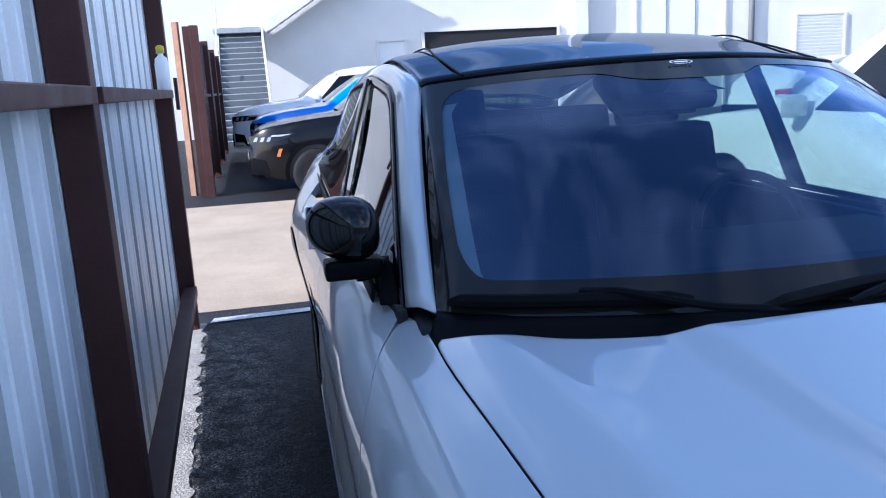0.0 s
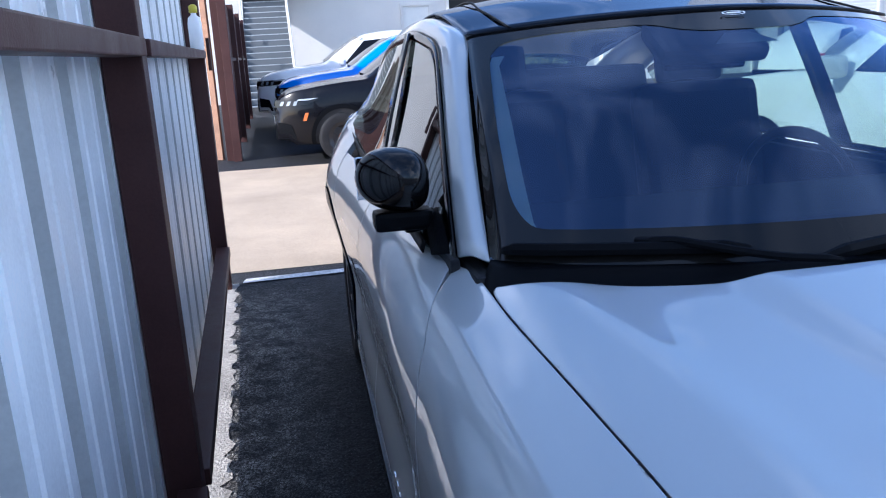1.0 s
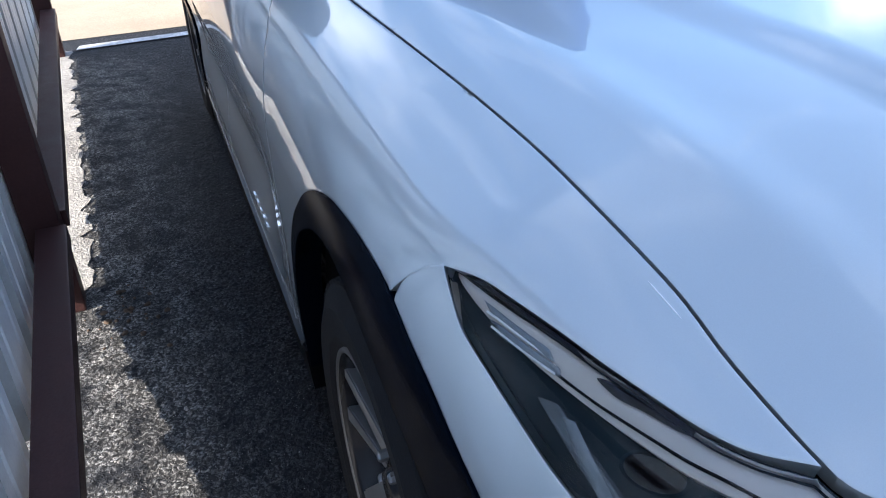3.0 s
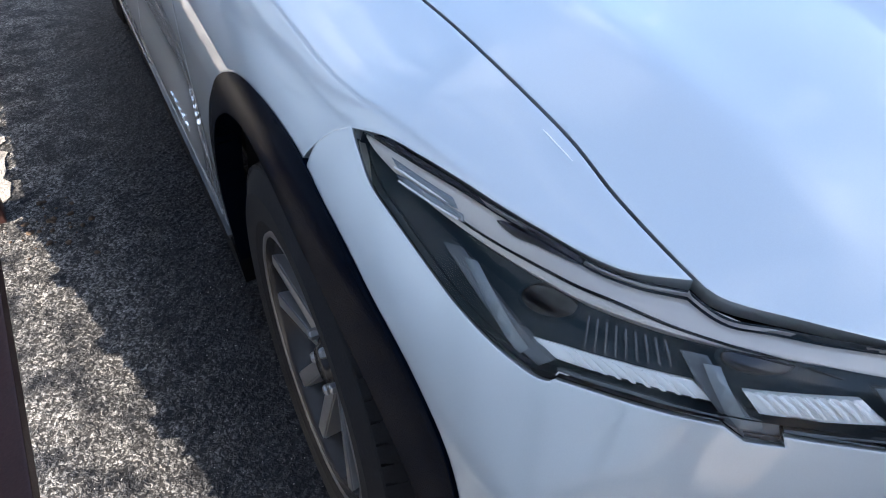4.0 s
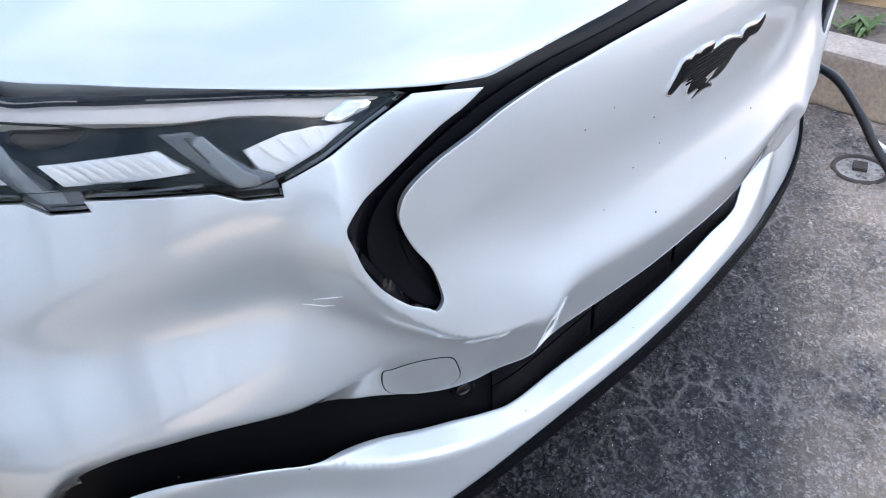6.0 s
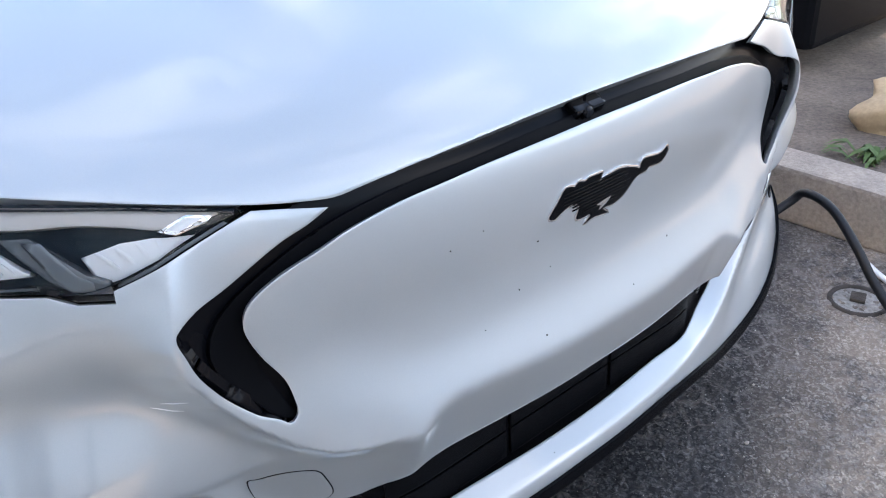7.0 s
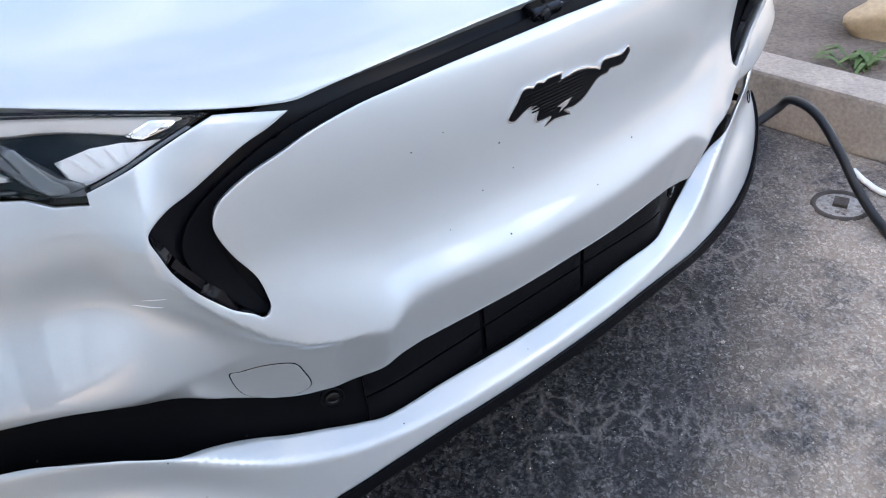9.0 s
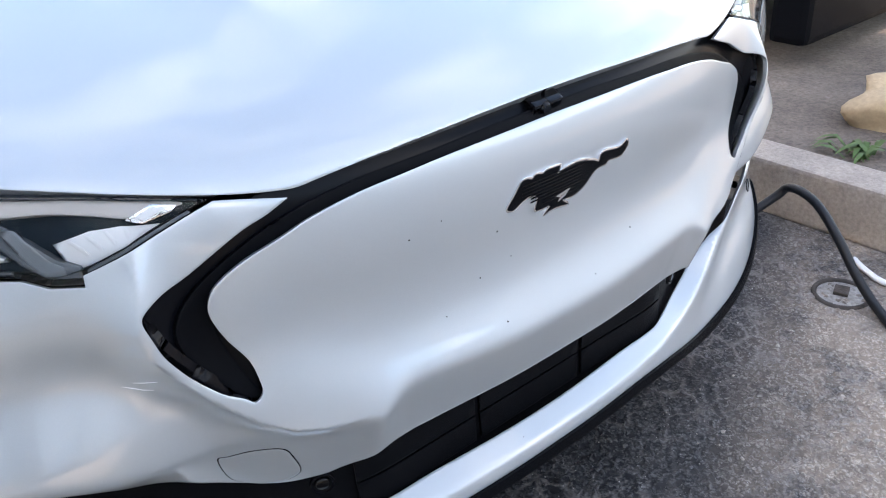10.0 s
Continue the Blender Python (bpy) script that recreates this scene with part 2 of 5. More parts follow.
SEAT = material("dark_grey_seat_cloth", (.012, .013, .017), .85, vary=.2, vary_scale=8, bump=.3, bump_scale=400)


# ---- mesh tools ----
def thing(name, label, category, group="", m=None):
    ob = new(name)
    ob.empty_display_size = .05
    if m is not None:
        ob.matrix_world = m
    return tagged(ob, label, category, group)


def part(name, bm, mat, parent=None, label="", smooth=False):
    """Links a bmesh as one mesh object."""
    bm.normal_update()
    me = bpy.data.meshes.new(name)
    bm.to_mesh(me)
    bm.free()
    me.materials.append(mat)
    if smooth:
        me.polygons.foreach_set("use_smooth", [True] * len(me.polygons))
    ob = new(name, me)
    if parent is not None:
        ob.parent = parent
    return tagged(ob, label)


def raw(name, verts, faces, mat, parent=None, label="", smooth=False):
    me = bpy.data.meshes.new(name)
    me.from_pydata([tuple(map(float, v)) for v in verts], [], [tuple(map(int, f)) for f in faces])
    me.materials.append(mat)
    if smooth:
        me.polygons.foreach_set("use_smooth", [True] * len(me.polygons))
    ob = new(name, me)
    if parent is not None:
        ob.parent = parent
    return tagged(ob, label)


def box(bm, size, m=None, bevel=0.0):
    """Adds a box of that size about the pose m."""
    made = bmesh.ops.create_cube(bm, size=1, matrix=(m or Matrix()) @ Matrix.Diagonal((*size, 1)))["verts"]
    if bevel:
        edges = {e for v in made for e in v.link_edges}
        bmesh.ops.bevel(bm, geom=list(edges), offset=bevel, segments=2, profile=.6, affect="EDGES")
    return bm


def boxed(name, size, m, mat, parent=None, bevel=.0, label=""):
    return part(name, box(bmesh.new(), size, m, bevel), mat, parent, label)


def lathe(bm, profile, steps, m=None, arc=360.0):
    """Turns (radius, height) stations about the z axis."""
    m = m or Matrix()
    rows = []
    full = arc >= 360
    count = steps if full else steps + 1
    for k in range(count):
        a = radians(arc) * k / steps
        rows.append([bm.verts.new(m @ Vector((r * math.cos(a), r * math.sin(a), h))) for r, h in profile])
    for k in range(steps):
        a, b = rows[k], rows[(k + 1) % count]
        for j in range(len(profile) - 1):
            quad = [a[j], b[j], b[j + 1], a[j + 1]]
            try:
                bm.faces.new(quad)
            except ValueError:
                pass
    return bm


def tube(bm, points, radius, sides=10):
    """A round bar along points; radius may be a list."""
    pts = [Vector(p) for p in points]
    rings = []
    up = Vector((0, 0, 1))
    for i, p in enumerate(pts):
        d = (pts[min(i + 1, len(pts) - 1)] - pts[max(i - 1, 0)]).normalized()
        a = d.cross(up if abs(d.z) < .95 else Vector((1, 0, 0))).normalized()
        b = d.cross(a)
        r = radius[i] if isinstance(radius, (list, tuple)) else radius
        rings.append([bm.verts.new(p + r * (math.cos(t) * a + math.sin(t) * b)) for t in (2 * math.pi * k / sides for k in range(sides))])
    for i in range(len(rings) - 1):
        for k in range(sides):
            bm.faces.new((rings[i][k], rings[i][(k + 1) % sides], rings[i + 1][(k + 1) % sides], rings[i + 1][k]))
    bm.faces.new(rings[0][::-1])
    bm.faces.new(rings[-1])
    return bm


def smooth_line(points, closed=True, n=7):
    """A line through control points (u, v) or (u, v, 1) for a sharp corner."""
    p = [(q[0], q[1]) for q in points]
    sharp = [len(q) > 2 for q in points]
    out, m = [], len(p)
    for i in range(m if closed else m - 1):
        a, b = np.array(p[i]), np.array(p[(i + 1) % m])
        za = np.array(p[i - 1]) if (closed or i > 0) and not sharp[i] else a
        zb = np.array(p[(i + 2) % m]) if (closed or i + 2 < m) and not sharp[(i + 1) % m] else b
        ta, tb = (b - za) * .5, (zb - a) * .5
        if sharp[i] and sharp[(i + 1) % m]:
            ta, tb = b - a, b - a
        for k in range(n):
            t = k / n
            out.append(tuple((2 * t ** 3 - 3 * t * t + 1) * a + (t ** 3 - 2 * t * t + t) * ta + (3 * t * t - 2 * t ** 3) * b + (t ** 3 - t * t) * tb))
    if not closed:
        out.append(p[-1])
    return out


def fine_way(points, n=8):
    out = []
    for i in range(len(points) - 1):
        a, b = Vector(points[i]), Vector(points[i + 1])
        ta = (b - Vector(points[i - 1])) * .5 if i else b - a
        tb = (Vector(points[i + 2]) - a) * .5 if i + 2 < len(points) else b - a
        for k in range(n):
            f = k / n
            out.append((2 * f ** 3 - 3 * f * f + 1) * a + (f ** 3 - 2 * f * f + f) * ta + (3 * f * f - 2 * f ** 3) * b + (f ** 3 - f * f) * tb)
    return out + [Vector(points[-1])]


def inside_loop(px, py, loop):
    q = np.asarray(loop)
    x0, y0 = q[:, 0], q[:, 1]
    x1, y1 = np.roll(x0, -1), np.roll(y0, -1)
    px, py = px[:, None], py[:, None]
    with np.errstate(divide="ignore", invalid="ignore"):
        cross = ((y0 > py) != (y1 > py)) & (px < (x1 - x0) * (py - y0) / (y1 - y0) + x0)
    return cross.sum(1) % 2 == 1


def near_loop(px, py, loop):
    q = np.asarray(loop)
    a, d = q, np.roll(q, -1, 0) - q
    best = np.full(len(px), 1e9)
    for (ax, ay), (dx, dy) in zip(a, d):
        t = np.clip(((px - ax) * dx + (py - ay) * dy) / max(dx * dx + dy * dy, 1e-12), 0, 1)
        best = np.minimum(best, np.hypot(px - ax - t * dx, py - ay - t * dy))
    return best


def skin(name, kind, outline, mat, parent, holes=(), field=body_field, res=.02, raise_by=0.0, rim=.025, mirror=False, label="", both=False, edge=.0025):
    """A body panel: the smooth field inside an outline given in round coordinates, with a turned-in rim. both: one panel across the middle."""
    from mathutils.geometry import delaunay_2d_cdt
    su, sv = (radians(1) * .9, 1.0) if kind == "wrap" else (1.0, radians(1) * .85)
    loops = [np.array(l, float) * (su, sv) for l in (outline, *holes)]
    dense = []
    for l in loops:
        pts = []
        for a, b in zip(l, np.roll(l, -1, 0)):
            k = max(1, int(np.ceil(np.hypot(*(b - a)) / res)))
            pts += [a + (b - a) * j / k for j in range(k)]
        keep = [pts[0]]
        for p in pts[1:]:
            if np.hypot(*(p - keep[-1])) > .0012:
                keep.append(p)
        dense.append(np.array(keep))
    lo, hi = dense[0].min(0), dense[0].max(0)
    gx, gy = np.meshgrid(np.arange(lo[0], hi[0], res), np.arange(lo[1], hi[1], res))
    gx = gx + (np.arange(gx.shape[0])[:, None] % 2) * res * .5
    gx, gy = gx.ravel(), gy.ravel()
    ok = inside_loop(gx, gy, dense[0])
    for h in dense[1:]:
        ok &= ~inside_loop(gx, gy, h)
    gx, gy = gx[ok], gy[ok]
    ok = np.ones(len(gx), bool)
    for l in dense:
        ok &= near_loop(gx, gy, l) > res * .45
    grid = [np.stack([gx[ok], gy[ok]], 1)]
    for l in dense:
        d = np.roll(l, -1, 0) - np.roll(l, 1, 0)
        nrm = np.stack([-d[:, 1], d[:, 0]], 1) / np.maximum(np.hypot(d[:, 0], d[:, 1]), 1e-9)[:, None]
        for s in (1, -1):
            q = l + nrm * s * .0028
            good = inside_loop(q[:, 0], q[:, 1], dense[0])
            for h in dense[1:]:
                good &= ~inside_loop(q[:, 0], q[:, 1], h)
            for other in dense:
                good &= near_loop(q[:, 0], q[:, 1], other) > .0024
            grid.append(q[good])
    grid = np.concatenate(grid)
    start, edges = 0, []
    for l in dense:
        edges += [(start + i, start + (i + 1) % len(l)) for i in range(len(l))]
        start += len(l)
    flat = np.concatenate([*dense, grid])
    v2, _, tris, *_ = delaunay_2d_cdt([Vector(p) for p in flat], edges, [], 0, 1e-5)
    v2 = np.array([tuple(v) for v in v2])
    tris = np.array([tuple(t) for t in tris if len(t) == 3])
    mid = v2[tris].mean(1)
    ok = inside_loop(mid[:, 0], mid[:, 1], dense[0])
    for h in dense[1:]:
        ok &= ~inside_loop(mid[:, 0], mid[:, 1], h)
    tris = tris[ok]
    p3 = lift(kind, v2[:, 0] / su, v2[:, 1] / sv, field)
    nn = field_normal(p3, field)
    p3 = p3 + nn * raise_by
    a, b, c = p3[tris[:, 0]], p3[tris[:, 1]], p3[tris[:, 2]]
    flip = (np.cross(b - a, c - a) * nn[tris].mean(1)).sum(1) < 0
    tris[flip] = tris[flip][:, ::-1]
    counts = {}
    for t in tris:
        for i in range(3):
            e = (int(t[i]), int(t[(i + 1) % 3]))
            counts[e] = counts.get(e, 0) + 1
    open_edges = [e for e in counts if (e[1], e[0]) not in counts]
    if both:
        open_edges = [e for e in open_edges if abs(p3[e[0]][0]) > .004 or abs(p3[e[1]][0]) > .004]
    used = sorted({i for e in open_edges for i in e})
    index = {v: len(p3) + k for k, v in enumerate(used)}
    out_dir = {v: np.zeros(3) for v in used}
    for i, j in open_edges:
        w = np.cross(p3[j] - p3[i], nn[i])
        w = w / max(np.linalg.norm(w), 1e-9)
        out_dir[i] += w
        out_dir[j] += w
    low = []
    for v in used:
        w = out_dir[v] / max(np.linalg.norm(out_dir[v]), 1e-9)
        low.append(p3[v] - nn[v] * rim - w * edge * .5)
        nn[v] = nn[v] + .45 * w
        nn[v] /= np.linalg.norm(nn[v])
    verts = np.concatenate([p3, np.array(low)]) if low else p3
    faces = [tuple(t) for t in tris] + [(e[1], e[0], index[e[0]], index[e[1]]) for e in open_edges]
    made = []
    for side in ((1, -1) if mirror else (1,)):
        vs, fs, ns = verts * (side, 1, 1), faces, nn * (side, 1, 1)
        if side < 0:
            fs = [f[::-1] for f in fs]
        loops_n = []
        count = len(p3)
        if both:
            vs2, off = verts * (-1, 1, 1), len(verts)
            fs = list(fs) + [tuple(i + off for i in f[::-1]) for f in faces]
            vs = np.concatenate([vs, vs2])
        me = bpy.data.meshes.new(name)
        me.from_pydata([tuple(map(float, v)) for v in vs], [], [tuple(map(int, f)) for f in fs])
        me.materials.append(mat)
        me.polygons.foreach_set("use_smooth", [True] * len(me.polygons))
        for f in fs:
            if len(f) == 3:
                for i in f:
                    if both and i >= len(verts):
                        n3 = nn[i - len(verts)] * (-1, 1, 1)
                    else:
                        n3 = ns[i]
                    loops_n.append(tuple(map(float, n3)))
            else:
                q = [vs[i] for i in f]
                fn = np.cross(q[1] - q[0], q[2] - q[0])
                fn = fn / max(np.linalg.norm(fn), 1e-9)
                loops_n += [tuple(map(float, fn))] * 4
        me.normals_split_custom_set(loops_n)
        ob = new(name, me)
        ob.parent = parent
        made.append(tagged(ob, label))
    return made


# ---- the parked electric crossover ----
def arch_line(r, a0, a1, n=14, cz=.36, w=.92):
    """Stations on a circle round the front hub, in girth coordinates."""
    out = []
    for k in range(n + 1):
        a = radians(a0 + (a1 - a0) * k / n)
        out.append((r * math.cos(a), math.degrees(math.atan2(cz + r * math.sin(a) - .5, w))))
    return out


def wrap_to_girth(points):
    q = lift("wrap", [p[0] for p in points], [p[1] for p in points])
    return [(float(y), math.degrees(math.atan2(z - .5, -x))) for x, y, z in q]


def shifted(points, du, dv):
    return [(p[0] + du, p[1] + dv, *p[2:]) for p in points]


SHUT = [(-.512, 31.3), (-.414, 32.9), (-.257, 34.3), (-.062, 34.9), (.172, 35.15), (.451, 35.3), (.574, 35.6)]
LAMP_OUT = [(65.3, .926), (63.49, .9091), (61.08, .8933), (58.64, .8761), (56.15, .8577), (53.92, .8438), (52.08, .8349), (51.07, .8311)]
LAMP_LOW = [(50.38, .8317, 1), (50.11, .8359, 1), (47.63, .8354), (42.81, .8291, 1), (41.87, .8167, 1), (40.19, .8139, 1), (40.36, .8239, 1), (35.12, .8083, 1), (33.87, .7966, 1),
            (32.1, .793, 1), (32.08, .805, 1), (29.17, .8223), (26.62, .8375), (25.21, .8451, 1)]
LAMP_TOP = [(26.41, .8512), (30.91, .8684), (36, .8822), (40.75, .8917), (43.23, .8949), (45.15, .904, 1), (46.08, .9041), (47.67, .904), (49.98, .9056), (52.59, .9112), (55.39, .9181),
            (58.4, .9271), (61.6, .935), (64.2, .94)]
LAMP_TIP = (66.7, .939, 1)
SLOT_OUT = [(22.2, .8189), (24.04, .807), (26.97, .7792), (28.5, .7699), (29.33, .7611), (29.58, .7518), (29.34, .7335), (28.93, .7038), (28.07, .6673), (26.86, .6371), (25.69, .6208)]
SLOT_IN = [(24.64, .6304), (25.01, .6576), (26, .6903), (26.56, .7223), (26.42, .7428), (25.71, .7592), (24.06, .7764), (21.9, .7902), (19.69, .804), (16.68, .8144), (13.6, .8188), (10.1, .8225), (5.3, .8246)]
CLAD_FRONT = [(70.6, .884), (65.36, .8485), (61.36, .8046), (58.27, .7583), (55.54, .689), (54.16, .5918), (52.5, .5048), (51.85, .4284), (51.81, .3458)]

car = thing("electric_crossover", "silver white electric crossover parked beside a metal fence", "car")

# hood, fenders, bumper cover
HOOD_FRONT = [(-.851, 77.6), (-.850, 64.9), (-.847, 54.9), (-.841, 46.5), (-.834, 42.8), (-.812, 38.9), (-.777, 35.7), (-.724, 32.9), (-.665, 30.9), (-.635, 30.1)]
hood = skin("hood", "girth", smooth_line([(-.851, 90, 1), *HOOD_FRONT, (-.617, 30.0, 1), *SHUT, (.602, 36.3, 1), (.582, 37.6), (.489, 44.2), (.42, 53), (.395, 65), (.388, 78), (.388, 90, 1)]),
            PAINT, car, both=True, res=.012)[0]
DOOR_CUT = [(.692, 31.2), (.60, 28.5), (.563, 27.2), (.532, 24), (.522, 20), (.520, 12), (.53, 4), (.55, -4)]
CLAD_TOP = [(.40, 7.5), (.32, 13.2), (.241, 16.8), (.152, 20.2), (.05, 22.4), (-.045, 23.1), (-.14, 23.2)]
skin("fender", "girth", smooth_line([(-.606, 29.96, 1), *shifted(SHUT, 0, -.19), (.70, 35.6), (.775, 35.0, 1), *DOOR_CUT, (.58, -9, 1), (.46, -9, 1), (.45, -5), (.435, 1), *CLAD_TOP,
     (-.219, 22.75, 1), (-.235, 24.1), (-.254, 25.6), (-.270, 26.45, 1), (-.315, 27.3), (-.356, 27.55), (-.405, 27.7), (-.453, 27.75), (-.497, 27.9), (-.54, 28.15), (-.574, 28.7)]),
     PAINT, car, mirror=True, res=.014)
COVER_LOW = [(4.7, .477), (9.6, .474), (12.6, .471), (15.5, .468), (17.3, .467), (19.4, .452), (21.4, .444), (23.2, .449), (26.5, .452), (29.6, .464), (32.4, .508), (35, .542), (37.1, .555), (40, .555), (42.7, .552), (44.2, .540), (45.8, .507), (47.1, .457)]
skin("bumper_cover", "wrap", smooth_line([(0, .478, 1), *COVER_LOW, (48.6, .380, 1), (50.0, .360), (51.4, .350, 1), *[p for p in shifted(CLAD_FRONT, -.25, 0)][::-1][1:-1], (70.1, .88, 1),
     (69.6, .905), (68.4, .925), (66.9, .937, 1), *shifted(LAMP_OUT, -.12, -.003), *shifted(LAMP_LOW, 0, -.003)[:-1], (25.01, .8431, 1), (23.4, .8381), (20.9, .829, 1),
     *SLOT_OUT, (25.1, .612), (24.65, .618), *SLOT_IN, (0, .826, 1)]), PAINT, car, both=True, res=.004, rim=.007)

# black grille surround set into the slot
SLOT_BACK = smooth_line([(0, .815, 1), (5.3, .815), (10.1, .812), (16.7, .8013), (21.9, .7768), (24.06, .7572), (25.4, .7261), (25.33, .6917), (24.62, .6586), (23.59, .6294), (23.8, .5934), (26.15, .5967), (27.72, .6178),
                         (28.69, .6656), (29.6, .7014), (30.57, .7484), (29.48, .7813), (27.2, .7974), (22.8, .8376), (20, .846), (14, .852), (6, .856), (0, .858, 1)])
skin("grille_surround", "wrap", SLOT_BACK, GRILLE_BLACK, car, both=True, res=.007, raise_by=-.018, rim=.01)
skin("grille_surround_step", "wrap", smooth_line([(0, .822, 1), (5.3, .822), (10.1, .82), (16.7, .8102), (21.9, .785), (24.45, .7621), (26.19, .7319), (26.27, .6924), (25.65, .6558), (24.49, .6125), (25.58, .6199), (26.72, .6493),
     (27.78, .6846), (27.97, .7214), (26.8, .754), (24.02, .787), (20.5, .8128), (16, .828), (10, .834), (5, .838), (0, .839, 1)]), BLACK_TRIM, car, both=True, res=.007, raise_by=-.012, rim=.02)
boxed("front_camera", (.050, .030, .026), pose(-.004, -.842, .832, 25, 0, 0), BLACK_GLOSS, car, .004, "small black camera block")
bm = bmesh.new()
lathe(bm, [(.0, .004), (.006, .004), (.008, .0), (.010, 0), (.010, -.01)], 20, pose(-.010, -.858, .831, 105, 0, 0))
part("camera_lens", bm, BLACK_GLOSS, car)

# lower slot, slats, sensors, lip
skin("lower_grille", "wrap", [(0, .26), (30, .24), (41, .27), (48.0, .33), (48.8, .40), (47, .55), (43, .61), (38, .59), (30, .55), (24, .53), (0, .52)], BLACK_TRIM, car, field=recess_field, both=True, res=.02, rim=.01)
for u0, u1 in ((-6.6, 6.6), (7.2, 19.6), (-19.6, -7.2)):
    for z0, z1 in ((.318, .366), (.370, .470)):
        skin("slat_panel", "wrap", [(u0, z0), (u1, z0), (u1, z1), (u0, z1)], BLACK_TRIM, car, field=recess_field, raise_by=.006, rim=.008, res=.02)
LIP_LOW = [(48.0, .372), (47.0, .366), (44.6, .340), (41.5, .312), (38, .283), (34.1, .258), (29.6, .243), (24.8, .244), (18.3, .266), (12.7, .276), (6.4, .279)]
skin("bumper_lip", "wrap", smooth_line([(0, .325, 1), (11.4, .324), (17.4, .322), (20.4, .328), (23.2, .338), (26.7, .355), (31, .387), (34.4, .417), (37.4, .444), (40.6, .463), (43.7, .468), (45.5, .457), (46.5, .424), (47.3, .395), (48.3, .376, 1), *LIP_LOW, (0, .279, 1)]),
     PAINT, car, field=lip_field, both=True, res=.006, rim=.008)
skin("lip_trim", "wrap", smooth_line([(0, .281, 1), *LIP_LOW[::-1], (49.8, .362), (52.0, .348, 1), (54.0, .322, 1), (49.8, .340), *shifted(LIP_LOW, 0, -.018), (0, .262, 1)]),
     BLACK_TRIM, car, field=lip_field, both=True, res=.014, raise_by=.006, rim=.03)


def disc_on(name, u, v, r, mat, field=body_field, ring=0.0, up=.001, label=""):
    """A flat round mark or ring on the bumper, on both sides of the car."""
    for s in (1, -1):
        p = lift("wrap", [u], [v], field)[0] * (s, 1, 1)
        n = field_normal(lift("wrap", [u], [v], field), field)[0] * (s, 1, 1)
        m = Matrix.Translation(Vector(p) + up * Vector(n)) @ Vector(n).to_track_quat("Z", "Y").to_matrix().to_4x4()
        prof = [(max(r - ring, 0), 0), (r - ring * .3, .0012), (r, 0), (r, -.004)] if ring else [(0, .002), (r * .8, .002), (r, 0), (r, -.006)]
        part(name, lathe(bmesh.new(), prof, 28, m), mat, car, label, smooth=True)


disc_on("parking_sensor", 52.43, .5953, .011, PAINT)
disc_on("parking_sensor_ring", 52.43, .5953, .0128, LAMP_SMOKE, ring=.0014, up=.0)
disc_on("lip_sensor_ring", 43.1, .405, .014, BLACK_TRIM, lip_field, ring=.002)
disc_on("lower_sensor_ring", 22.25, .392, .017, GRILLE_BLACK, recess_field, ring=.004, up=.010)
disc_on("lower_sensor", 22.25, .392, .010, BLACK_GLOSS, recess_field, up=.010)
TOW = [(28.6, .516), (27.8, .519), (26.1, .524), (24.4, .522), (23.8, .505), (23.6, .467), (25.7, .452), (28.2, .464)]
TOW_MID = (26.0, .490)
skin("tow_cover", "wrap", smooth_line([(TOW_MID[0] + (a - TOW_MID[0]) * .985, TOW_MID[1] + (b - TOW_MID[1]) * .985) for a, b in TOW]), PAINT, car, raise_by=.0010, rim=.003, res=.01)
skin("tow_cover_gap", "wrap", smooth_line([(TOW_MID[0] + (a - TOW_MID[0]) * 1.02, TOW_MID[1] + (b - TOW_MID[1]) * 1.02) for a, b in TOW]), BLACK_TRIM, car, raise_by=.0003, rim=.003, res=.01)


# arch cladding, wheel wells
arch_in = smooth_line([(.44, -12), (.43, -5), (.41, 2), (.36, 7.5), (.30, 11.5), (.23, 14.4), (.13, 17.2), (.027, 18.4), (-.071, 17.9), (-.15, 16.7), (-.228, 15), (-.292, 13.2), (-.368, 10.3), (-.433, 6.3), (-.475, 2.3), (-.500, -3), (-.505, -12)], False, 3)
front_girth = wrap_to_girth(CLAD_FRONT)
clad = smooth_line([(.47, -12, 1), (.455, -5), (.438, 1), *CLAD_TOP, *front_girth, (front_girth[-1][0] + .01, front_girth[-1][1] - 1.5, 1)], False, 5) + arch_in[::-1]
skin("arch_cladding", "girth", clad, CLAD, car, mirror=True, res=.02, raise_by=.002, rim=.05)
skin("amber_marker", "girth", smooth_line([(-.480, 2.4), (-.500, 3.4), (-.525, -2.6), (-.530, -6), (-.517, -6.2), (-.500, -1)]), AMBER_DULL, car, mirror=True, raise_by=.004, rim=.004, res=.01)
for s in (1, -1):
    for y in (0, 2.984):
        bm = bmesh.new()
        prof = [(.47, .03), (.47, .26), (.10, .27)]
        lathe(bm, prof, 40, pose(-.90 * s, y, .36, 0, 90 * s, 0))
        part("wheel_well", bm, INTERIOR, car, smooth=True)


